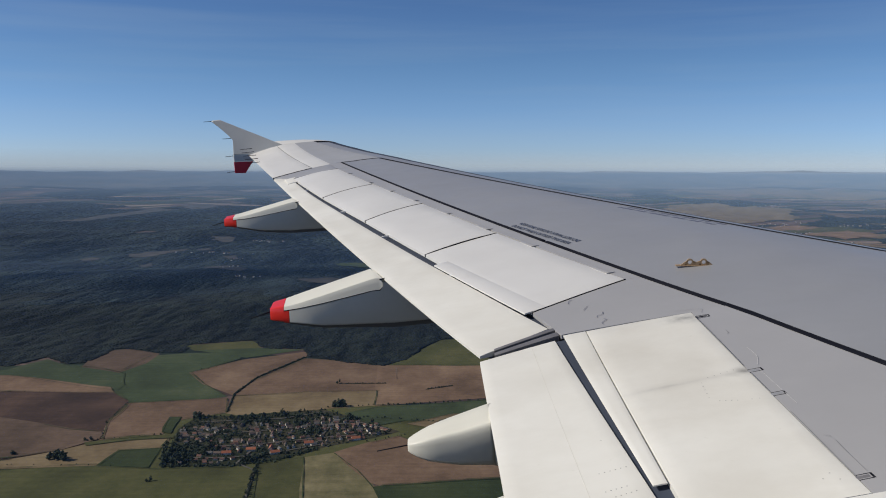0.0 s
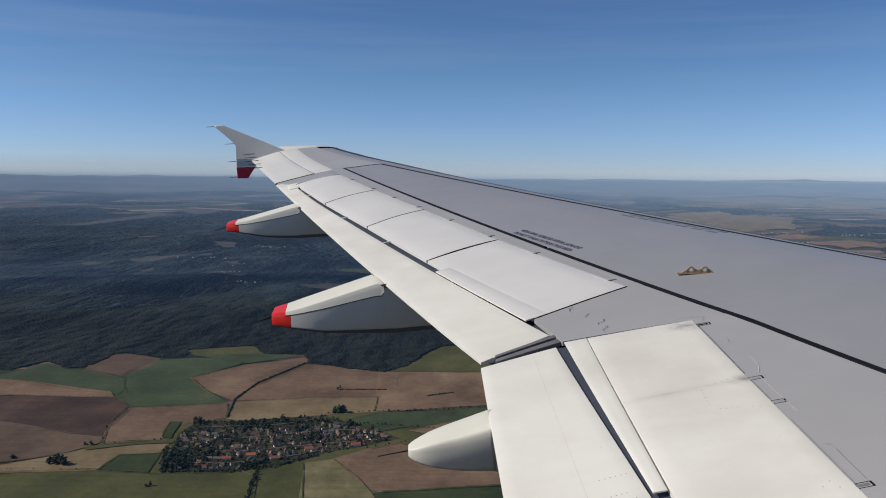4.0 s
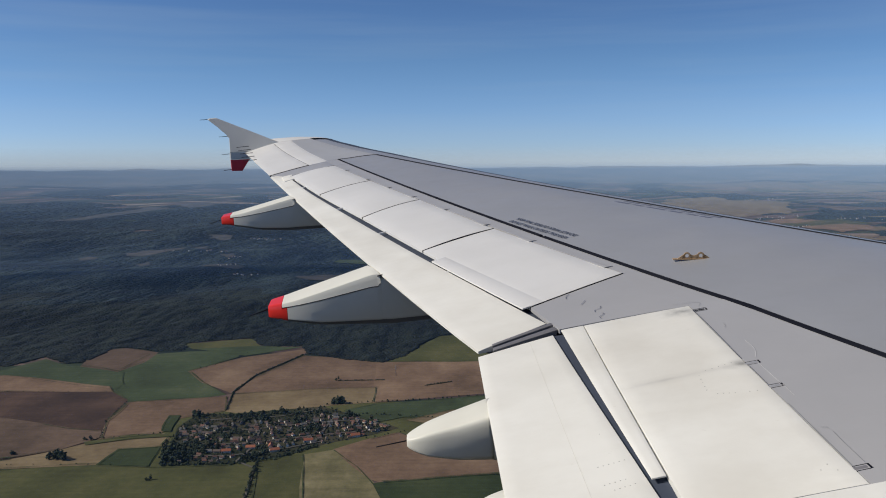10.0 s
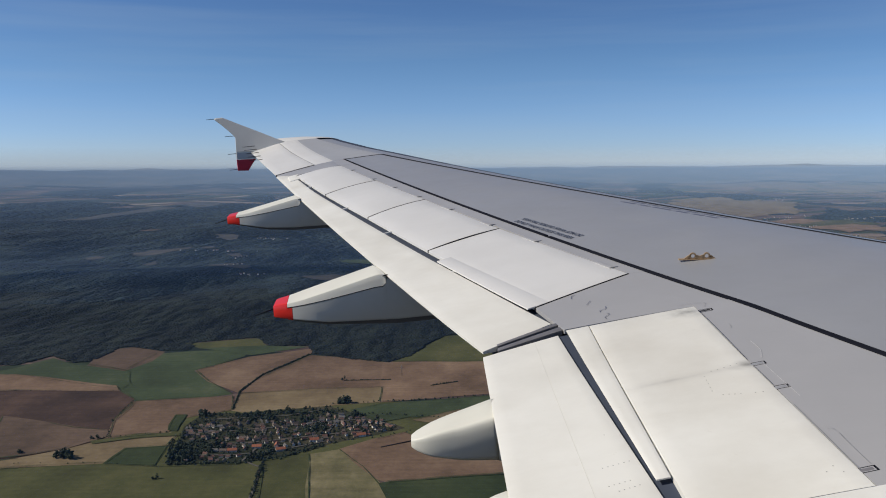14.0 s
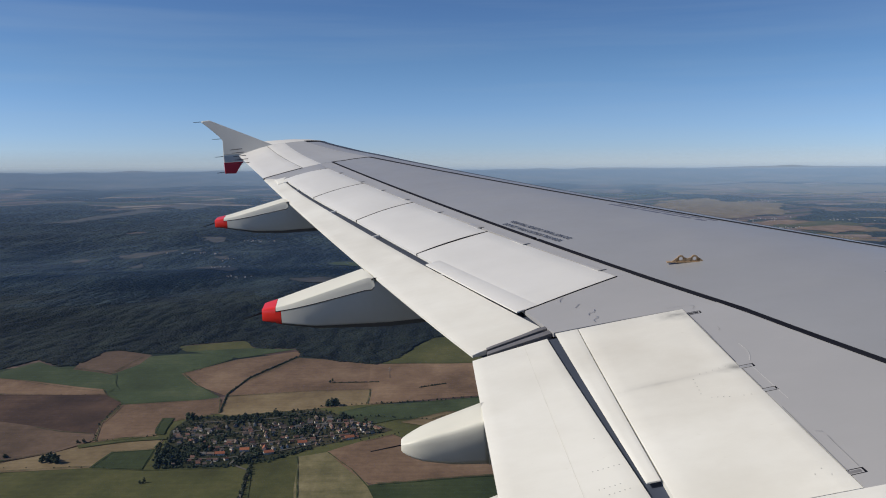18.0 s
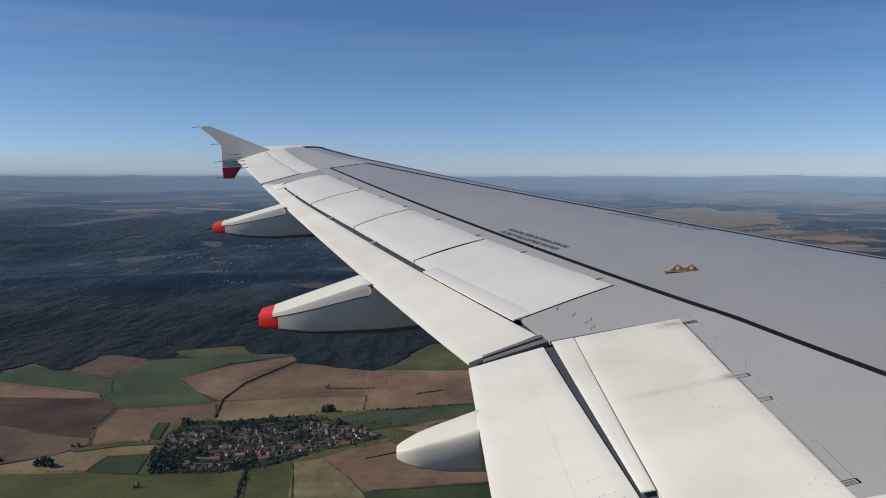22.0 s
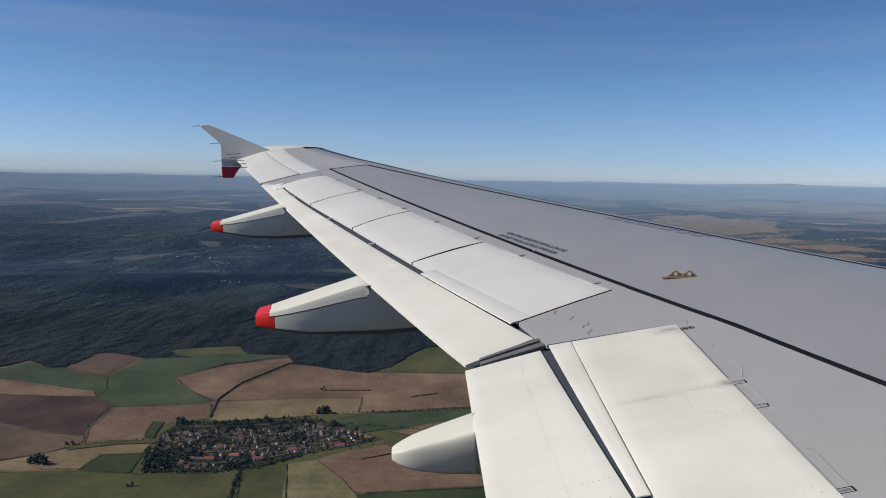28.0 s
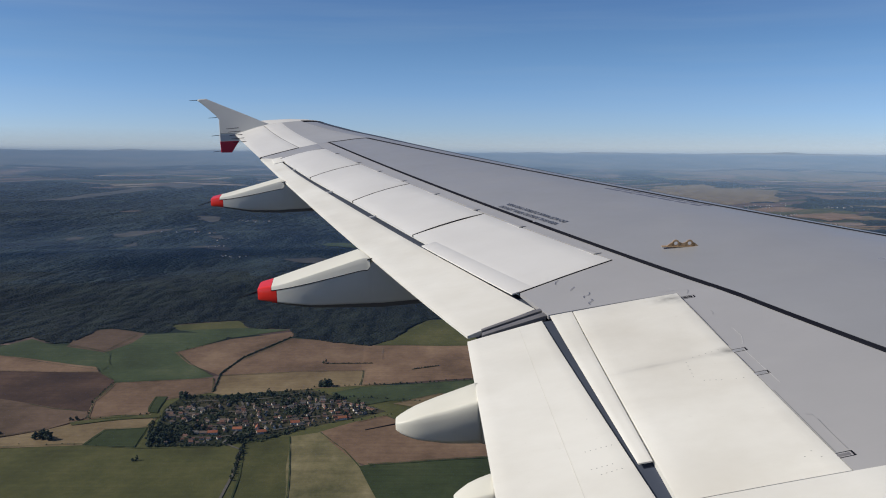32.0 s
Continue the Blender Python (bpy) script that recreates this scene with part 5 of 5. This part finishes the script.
# a faint haze sheet in the air below, thinning out where the far veil takes over
mist = bpy.data.materials.new("low_haze")
mist.use_nodes = True
t = mist.node_tree
t.nodes.clear()
out = t.nodes.new("ShaderNodeOutputMaterial")
tr, df, m2 = t.nodes.new("ShaderNodeBsdfTransparent"), t.nodes.new("ShaderNodeBsdfDiffuse"), t.nodes.new("ShaderNodeMixShader")
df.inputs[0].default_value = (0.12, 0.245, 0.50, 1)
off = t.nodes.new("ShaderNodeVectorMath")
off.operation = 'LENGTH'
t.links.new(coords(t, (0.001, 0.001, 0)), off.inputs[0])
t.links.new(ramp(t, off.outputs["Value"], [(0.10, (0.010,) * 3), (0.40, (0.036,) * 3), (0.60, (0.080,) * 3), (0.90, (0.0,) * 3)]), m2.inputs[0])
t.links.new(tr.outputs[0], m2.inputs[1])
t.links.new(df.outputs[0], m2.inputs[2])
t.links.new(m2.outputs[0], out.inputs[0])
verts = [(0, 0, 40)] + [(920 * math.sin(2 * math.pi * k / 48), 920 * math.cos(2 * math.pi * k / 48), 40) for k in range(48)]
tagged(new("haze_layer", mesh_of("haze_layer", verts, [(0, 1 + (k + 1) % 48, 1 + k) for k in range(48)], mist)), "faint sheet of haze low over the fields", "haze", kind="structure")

# ---- trees ----
BARK, bt, bb = material("bark", 0.9)
bt.links.new(ramp(bt, noise_tex(bt, coords(bt, (6, 6, 1)), 4, 4), [(0.3, (0.06, 0.045, 0.03)), (0.7, (0.14, 0.11, 0.08))]), bb.inputs["Base Color"])
CROWN, ct, cb = material("broadleaf_crown", 0.85)
cb.inputs["Specular IOR Level"].default_value = 0.2
cinfo = ct.nodes.new("ShaderNodeObjectInfo")
cgeo = ct.nodes.new("ShaderNodeNewGeometry")
cc = ramp(ct, cinfo.outputs["Random"], [(0.0, (0.024, 0.036, 0.028)), (0.5, (0.030, 0.043, 0.030)), (0.85, (0.040, 0.048, 0.032)), (1.0, (0.054, 0.053, 0.035))])
cc = blend(ct, cc, ramp(ct, cgeo.outputs["Random Per Island"], [(0.0, (0.6, 0.6, 0.6)), (1.0, (1.4, 1.4, 1.3))]), 1.0, 'MULTIPLY')
ct.links.new(cc, cb.inputs["Base Color"])
bump(ct, cb, noise_tex(ct, coords(ct), 5, 4), 0.8, 0.2)


def tree(seed, tall, wide):
    """A tapered trunk with limbs and a crown of loose clumps."""
    rng = random.Random(seed)
    t = new("tree")
    rings = []
    for z, r in ((0, 0.10), (0.15 * tall, 0.07), (0.4 * tall, 0.05), (0.7 * tall, 0.02)):
        rings.append([(r * math.cos(i * 1.047), r * math.sin(i * 1.047), z) for i in range(6)])
    loft("trunk", rings, BARK, t)
    bm = bmesh.new()
    for k in range(34):
        a, h = rng.uniform(0, 6.28), rng.uniform(0.16, 1.0)
        reach = wide * math.sin(min(1.0, h * 1.02) * math.pi * 0.86 + 0.25) * rng.uniform(0.25, 1.0)
        size = wide * rng.uniform(0.20, 0.40) * (1.15 - 0.45 * h)
        made = bmesh.ops.create_icosphere(bm, subdivisions=1, radius=size, matrix=Matrix.Translation((reach * math.cos(a), reach * math.sin(a), tall * h)) @ pose(0, 0, 0, rng.uniform(0, 90), rng.uniform(0, 90), 0))
        for v in made["verts"]:
            v.co += Vector((rng.uniform(-1, 1), rng.uniform(-1, 1), rng.uniform(-1, 1))) * size * 0.33
    part("crown", from_bm("crown", bm, CROWN), t, "uneven leafy crown")
    return t


# patterns stand in the orchard corner of the village
trees = [tree(1, 2.1, 0.95), tree(2, 2.6, 1.05), tree(3, 1.5, 0.8), tree(4, 3.0, 1.0)]
spread = random.Random(77)
for k, t in enumerate(trees):
    t.matrix_world = pose(-88 + 2.1 * k, 297 + 0.6 * k, 0)
    tagged(t, "dark green leafy tree among the village houses", "tree", group="village trees")


def plant(x, y, scale, label, group, kinds=(0, 1, 2, 3)):
    ob = copy_thing(trees[spread.choice(kinds)], pose(x, y, 0, 0, 0, spread.uniform(0, 360)))
    ob.scale = (scale * spread.uniform(0.85, 1.2), scale * spread.uniform(0.85, 1.2), scale)
    return tagged(ob, label, group=group)


def along(line, step):
    for (x0, y0), (x1, y1) in zip(line, line[1:]):
        n = max(1, int(math.dist((x0, y0), (x1, y1)) / step))
        for i in range(n):
            yield x0 + (x1 - x0) * (i + spread.random()) / n, y0 + (y1 - y0) * (i + spread.random()) / n


def bush(seed, tall, wide):
    """A loose mound of leafy clumps."""
    rng = random.Random(seed)
    bm = bmesh.new()
    for k in range(11):
        a, h = rng.uniform(0, 6.28), rng.uniform(0.12, 0.95)
        reach = wide * math.cos(h * 1.35) * rng.uniform(0.25, 0.85)
        size = wide * rng.uniform(0.30, 0.52) * (1.1 - 0.35 * h)
        made = bmesh.ops.create_icosphere(bm, subdivisions=1, radius=size, matrix=Matrix.Translation((reach * math.cos(a), reach * math.sin(a), tall * h)) @ pose(0, 0, 0, rng.uniform(0, 90), rng.uniform(0, 90), 0))
        for v in made["verts"]:
            v.co += Vector((rng.uniform(-1, 1), rng.uniform(-1, 1), rng.uniform(-1, 1))) * size * 0.3
    return from_bm("bush", bm, CROWN)


BUSHES = [bush(11, 1.5, 0.9), bush(12, 1.9, 1.0), bush(13, 1.2, 0.85)]


def thicket(spots, name, label):
    """Many bushes in one mesh, each at (x, y, scale)."""
    co, tri, base = [], [], 0
    for x, y, k in spots:
        src = BUSHES[spread.randrange(3)]
        v = np.empty(len(src.vertices) * 3)
        src.vertices.foreach_get("co", v)
        v = v.reshape(-1, 3) * k
        a = spread.uniform(0, 6.28)
        c, s_ = math.cos(a), math.sin(a)
        co.append(np.stack([x + v[:, 0] * c - v[:, 1] * s_, y + v[:, 0] * s_ + v[:, 1] * c, v[:, 2] - 0.1 * k], 1))
        f = np.empty(len(src.loops), dtype=np.int32)
        src.loops.foreach_get("vertex_index", f)
        tri.append(f + base)
        base += len(v)
    co, tri = np.concatenate(co), np.concatenate(tri)
    me = bpy.data.meshes.new(name)
    me.vertices.add(len(co))
    me.vertices.foreach_set("co", co.reshape(-1).astype(np.float32))
    me.loops.add(len(tri))
    me.loops.foreach_set("vertex_index", tri)
    me.polygons.add(len(tri) // 3)
    me.polygons.foreach_set("loop_start", np.arange(0, len(tri), 3, dtype=np.int32))
    me.update(calc_edges=True)
    me.materials.append(CROWN)
    return tagged(new(name, me), label, "hedge", kind="stuff")


HEDGES = [
    ([(-84, 362), (-87.5, 393), (-83.3, 425), (-66.8, 471)], 0.42, 0.50, "tree in a dense hedgerow between ploughed fields"),
    ([(-130, 378), (-128.7, 351), (-122.4, 325), (-128, 322)], 2.0, 0.42, "low bush on the edge of a field"),
    ([(-42.5, 411.5), (-20.4, 412.3)], 0.35, 0.38, "low bush in a thin row across a field"),
    ([(-1.7, 400.6), (10.7, 407.6)], 0.35, 0.42, "low bush in a thin row across a field"),
    ([(-44, 369), (-22, 374), (0, 376), (27, 384)], 2.4, 0.5, "bush in the hedge behind the village"),
    ([(-58.9, 297), (-57.5, 283), (-56, 262)], 1.5, 0.55, "tree along the lane below the village"),
    ([(-204, 398), (-160, 396), (-143, 395)], 6.0, 0.32, "low bush on the edge of a field"),
    ([(-155, 297), (-113, 296), (-92, 292)], 6.0, 0.35, "low bush on the edge of a field"),
    ([(-28, 355), (-12, 352), (3, 349), (12, 352)], 2.2, 0.5, "bush in the hedge behind the village"),
    ([(-24, 322), (-12, 329), (-6, 331)], 2.6, 0.35, "low bush on the edge of a field"),
    ([(-122, 325), (-101, 331)], 2.6, 0.4, "low bush on the edge of a field"),
    ([(-102, 484), (-97, 472), (-118, 437)], 6.0, 0.35, "low bush on the edge of a field"),
]
bushes = []
for line, step, size, words in HEDGES:
    for x, y in along(line, step):
        sway = 0.5 if step > 0.6 else 0.1
        x, y, size_ = x + spread.uniform(-sway, sway), y + spread.uniform(-sway, sway), size * spread.uniform(0.7, 1.25)
        if size > 0.5:
            plant(x, y, size_, words, "hedgerow trees")
        else:
            bushes.append((x, y, size_))
thicket(bushes, "hedgerow_bushes", "low dark bushes along the field edges")
for cx, cy, n, spread_by in ((-129.5, 302, 9, (4.5, 2.2)), (-146, 307, 3, (2, 1.0)), (-127, 323, 5, (2, 1)), (-39, 370.5, 12, (3.2, 2)), (-43.5, 413.5, 3, (0.8, 2.2)), (-90, 280, 3, (1.6, 0.7))):
    for k in range(n):
        plant(cx + spread.gauss(0, 0.45) * spread_by[0], cy + spread.gauss(0, 0.45) * spread_by[1], spread.uniform(0.8, 1.35) if n > 5 else spread.uniform(0.4, 0.7), "dark broadleaf tree in a field copse", "copse trees")

# ---- the village ----
def plaster(name, col):
    m, t, b = material(name, 0.9)
    info = t.nodes.new("ShaderNodeObjectInfo")
    c = blend(t, col, ramp(t, info.outputs["Random"], [(0, (0.75, 0.73, 0.70)), (1, (1.05, 1.03, 1.0))]), 1.0, 'MULTIPLY')
    c = blend(t, c, (0.35, 0.3, 0.25), ramp(t, noise_tex(t, coords(t), 1.5, 5), [(0.5, (0, 0, 0)), (0.9, (0.5, 0.5, 0.5))]))
    t.links.new(c, b.inputs["Base Color"])
    return m


def tiles(name, lo, hi):
    m, t, b = material(name, 0.85)
    info = t.nodes.new("ShaderNodeObjectInfo")
    c = ramp(t, info.outputs["Random"], [(0, lo), (1, hi)])
    c = blend(t, c, ramp(t, noise_tex(t, coords(t, (1, 8, 1)), 2.5, 4), [(0.3, (0.7, 0.7, 0.7)), (0.7, (1.2, 1.2, 1.2))]), 1.0, 'MULTIPLY')
    t.links.new(c, b.inputs["Base Color"])
    return m


WALLS = [plaster("white_plaster", (0.74, 0.71, 0.65)), plaster("ochre_plaster", (0.46, 0.37, 0.25)), plaster("grey_plaster", (0.36, 0.33, 0.30))]
ROOFS = [tiles("red_tiles", (0.075, 0.042, 0.036), (0.175, 0.080, 0.056)), tiles("brown_tiles", (0.062, 0.047, 0.041), (0.150, 0.108, 0.086)), tiles("grey_slates", (0.06, 0.06, 0.063), (0.14, 0.133, 0.126)), tiles("fresh_red_tiles", (0.28, 0.088, 0.046), (0.35, 0.12, 0.060))]
PANE, _, pb = material("dark_window_pane", 0.15)
pb.inputs["Base Color"].default_value = (0.03, 0.035, 0.04, 1)


def house(length, width, eaves, wall, roof_mat, label):
    h = new("house")
    l, w, e, top = length / 2, width / 2, eaves, eaves + width * 0.42
    verts = [(-l, -w, 0), (l, -w, 0), (l, w, 0), (-l, w, 0), (-l, -w, e), (l, -w, e), (l, w, e), (-l, w, e), (-l, 0, top), (l, 0, top)]
    faces = [(0, 1, 5, 4), (2, 3, 7, 6), (1, 2, 6, 9, 5), (3, 0, 4, 8, 7)]
    part("wall", mesh_of("wall", verts, faces, wall), h)
    bm = bmesh.new()
    o, th = 0.09, 0.06
    prof = [(-w - o, e - o * 0.8), (0, top + 0.01), (w + o, e - o * 0.8), (w + o, e - o * 0.8 + th), (0, top + 0.01 + th), (-w - o, e - o * 0.8 + th)]
    a = [bm.verts.new((-l - o, y, z)) for y, z in prof]
    b = [bm.verts.new((l + o, y, z)) for y, z in prof]
    for i in range(6):
        bm.faces.new((a[i], a[(i + 1) % 6], b[(i + 1) % 6], b[i]))
    for q in ((0, 1, 4, 5), (1, 2, 3, 4)):
        bm.faces.new([a[i] for i in q])
        bm.faces.new([b[i] for i in reversed(q)])
    part("roof", from_bm("roof", bm, roof_mat), h)
    bm = bmesh.new()
    bmesh.ops.create_cube(bm, size=1, matrix=Matrix.Translation((l * 0.4, w * 0.2, top + 0.03)) @ Matrix.Diagonal((0.11, 0.11, 0.34, 1)))
    part("chimney", from_bm("chimney", bm, WALLS[2]), h)
    for s in (-0.5, 0.0, 0.5):
        for side in (-1, 1):
            bm = bmesh.new()
            bmesh.ops.create_cube(bm, size=1, matrix=Matrix.Translation((s * l * 1.2, side * w, e * 0.55)) @ Matrix.Diagonal((0.16, 0.03, 0.24, 1)))
            part("window", from_bm("window", bm, PANE), h)
    return tagged(h, label, "house", group="village houses")


KINDS = [house(1.42, 0.95, 0.60, WALLS[0], ROOFS[0], "small white house with a red tiled roof"),
         house(1.72, 0.98, 0.55, WALLS[1], ROOFS[0], "ochre farmhouse with a red tiled roof"),
         house(1.28, 0.90, 0.70, WALLS[0], ROOFS[1], "white house with a dark brown roof"),
         house(2.50, 1.12, 0.64, WALLS[2], ROOFS[1], "long grey barn with a brown roof"),
         house(1.22, 0.98, 0.62, WALLS[1], ROOFS[1], "ochre house with a brown roof"),
         house(2.10, 1.05, 0.55, WALLS[0], ROOFS[2], "low white shed with a pale grey roof"),
         house(3.3, 1.5, 0.80, WALLS[0], ROOFS[3], "long white farm building with a fresh red roof")]
# tall trees stand in dense stands between the houses: middle and half widths
STANDS = [(-88, 306, 7.0, 11), (-81, 312, 4, 7), (-70, 350, 6.5, 8), (-76, 330, 4.5, 6), (-60.4, 308, 2.2, 5.5), (-55, 357, 13, 2.2), (-94, 352, 3, 3), (-46, 333, 4, 3.5), (-33, 352, 5, 3), (-52, 345, 3.5, 3)]


def stand(x, y):
    return any(((x - cx) / rx) ** 2 + ((y - cy) / ry) ** 2 < 1 + 0.7 * noise.noise((x / 3.5, y / 3.5, 1.1)) for cx, cy, rx, ry in STANDS)


VILLAGE = [(-91, 294), (-97, 338), (-95, 357), (-79, 357), (-44, 367), (-33, 357), (-12, 335), (-22, 326), (-38, 315), (-52, 301), (-66, 295)]
LANES = [[(-95, 334), (-80, 331), (-62, 336), (-45, 343), (-27, 346), (-15, 337)],
         [(-90, 318), (-70, 316), (-50, 323), (-35, 328), (-20, 332)],
         [(-88, 303), (-70, 303), (-54, 309), (-40, 318)],
         [(-66, 297), (-63, 316), (-65, 334), (-72, 355)],
         [(-92, 347), (-80, 349), (-60, 352), (-46, 361)],
         [(-42, 318), (-40, 335), (-38, 352)]]
taken, stood = [], []
build = random.Random(21)


def lane_spots():
    for lane in LANES:
        for (x0, y0), (x1, y1) in zip(lane, lane[1:]):
            long = math.dist((x0, y0), (x1, y1))
            wx, wy = (x1 - x0) / long, (y1 - y0) / long
            d = build.uniform(0, 1)
            while d < long:
                for side in (-1, 1):
                    for back, chance in ((1.6, 0.75), (3.7, 0.6), (5.8, 0.5), (8.0, 0.35)):
                        if build.random() < chance:
                            off = side * (back + build.uniform(-0.5, 1.1))
                            x, y = x0 + wx * d - wy * off, y0 + wy * d + wx * off
                            turn = math.degrees(math.atan2(wy, wx)) + (90 if back > 2 and build.random() < 0.5 else 0) + build.gauss(0, 11)
                            yield x + build.uniform(-0.3, 0.3), y, turn, back
                d += build.uniform(2.0, 3.2)


FARMS = [(-71.8, 307.2, 8, 6), (-63.9, 311.2, 4, 6), (-44.3, 318.7, 12, 6), (-54.8, 307.9, 20, 6), (-93.5, 331.5, 5, 3), (-91.5, 327.5, 4, 3), (-57, 313, 95, 6), (-81, 300.5, 10, 1), (-77, 297.5, 8, 0), (-84, 299, 70, 4), (-27, 336, 14, 5)]
placed = 0
for x, y, turn, back in [(x, y, turn, kind - 10) for x, y, turn, kind in FARMS] + list(lane_spots()):
    farm = back < 0
    if placed >= 200 or not farm and (stand(x, y) and build.random() > 0.12 or x < -86 and y < 318 or not inside(x, y, VILLAGE)) or any(math.dist((x, y), q) < 1.7 for q in taken):
        continue
    k = back + 10 if farm else build.choices(range(7), (5, 4, 6, 1, 5, 2, 0.4) if back < 2 else (2, 3, 4, 3, 5, 2, 0.3))[0]
    if any(KINDS[k] == ob for ob in stood):
        copy_thing(KINDS[k], pose(x, y, 0, 0, 0, turn))
    else:
        KINDS[k].matrix_world = pose(x, y, 0, 0, 0, turn)
        stood.append(KINDS[k])
    taken.append((x, y))
    placed += 1
TRACK, tt, tb = material("worn_lane", 0.9)
tt.links.new(ramp(tt, noise_tex(tt, coords(tt), 0.8, 5), [(0.3, (0.055, 0.052, 0.046)), (0.7, (0.115, 0.104, 0.088))]), tb.inputs["Base Color"])
for lane in LANES + [[(-66, 297), (-58.6, 290), (-56.5, 268), (-56, 230)]]:
    pts = []
    for (x0, y0), (x1, y1) in zip(lane, lane[1:]):
        pts += [(x0 + (x1 - x0) * f / 6, y0 + (y1 - y0) * f / 6) for f in range(6)]
    pts.append(lane[-1])
    left, right = [], []
    for k in range(len(pts)):
        (ax, ay), (bx_, by_) = pts[max(k - 1, 0)], pts[min(k + 1, len(pts) - 1)]
        d = math.dist((ax, ay), (bx_, by_))
        nx, ny = -(by_ - ay) / d * 0.42, (bx_ - ax) / d * 0.42
        left.append((pts[k][0] + nx, pts[k][1] + ny, 0.36))
        right.append((pts[k][0] - nx, pts[k][1] - ny, 0.36))
    n = len(pts)
    tagged(new("road", mesh_of("road", left + right, [(k, n + k, n + k + 1, k + 1) for k in range(n - 1)], TRACK)), "narrow grey village lane", "road", group="lanes", kind="structure")

count, shrubs = 0, []
while count < 1250:
    x, y = spread.uniform(-98, -14), spread.uniform(292, 369)
    dense = stand(x, y)
    if not inside(x, y, VILLAGE) or any(math.dist((x, y), q) < 1.0 for q in taken) or not dense and spread.random() > 0.7:
        continue
    if count < 130:
        plant(x, y, spread.uniform(0.8, 1.3) if dense else spread.uniform(0.45, 0.8), "dark green leafy tree among the village houses", "village trees")
    else:
        shrubs.append((x, y, spread.uniform(0.6, 1.0) if dense else spread.uniform(0.3, 0.55)))
    count += 1
for x, y in along([(-97, 322), (-91, 294), (-66, 295), (-52, 301), (-40, 314)], 0.7):
    shrubs.append((x + spread.gauss(0, 0.5), y + spread.gauss(0, 0.5), spread.uniform(0.4, 0.8)))
thicket(shrubs, "garden_shrubs", "dark shrubs and fruit trees in the village gardens")
# far hamlets in clearings
for hx, hy, n, wide, deep_ in ((-230, 1255, 12, 40, 14), (-262, 1050, 10, 70, 10), (605, 1465, 22, 45, 25), (560, 1250, 16, 60, 20), (905, 2350, 20, 60, 40), (640, 1640, 26, 60, 25), (760, 1560, 14, 30, 20), (470, 1720, 14, 50, 20), (-205, 905, 7, 20, 10), (-172, 830, 7, 18, 6), (-215, 985, 6, 8, 8)):
    for k in range(n):
        x, y = hx + build.gauss(0, 0.45 * wide), hy + build.gauss(0, 0.7 * deep_)
        ob = copy_thing(KINDS[build.choice((0, 2, 3, 5))], pose(x, y, rise(x, y) + 0.8, 0, 0, build.uniform(0, 180)))
        if hy > 1000:
            ob.scale = (1.35, 1.35, 1.35)
        tagged(ob, "far house of a hamlet among woods and fields", group="hamlet houses")
# village green under the trees
bm = bmesh.new()
bm.faces.new([bm.verts.new((x, y, 0.05)) for x, y in softened(VILLAGE, 4)])
bmesh.ops.triangulate(bm, faces=bm.faces)
for f in bm.faces:
    if f.normal.z < 0:
        f.normal_flip()
me = bpy.data.meshes.new("village_gardens")
bm.to_mesh(me)
bm.free()
me.materials.append(SOILS["gardens"])
tagged(new("village_gardens", me), "green gardens and yards between the houses", "gardens", kind="structure")

# lattice mast in the ploughed field
mast = new("power_mast")
mast.matrix_world = pose(-15.8, 421, 0)
STEEL, _, sb = material("galvanised_steel", 0.5, 0.6)
sb.inputs["Base Color"].default_value = (0.16, 0.16, 0.165, 1)
for dx, dy in ((-1, -1), (1, -1), (1, 1), (-1, 1)):
    rod("leg", (dx * 0.28, dy * 0.28, 0.0), (dx * 0.05, dy * 0.05, 5.4), 0.055, STEEL, mast, r2=0.04)
for z, half in ((3.6, 0.95), (4.5, 0.75), (5.2, 0.45)):
    rod("cross_arm", (-half, 0, z), (half, 0, z), 0.05, STEEL, mast)
tagged(mast, "thin grey steel power mast in a ploughed field", "mast")
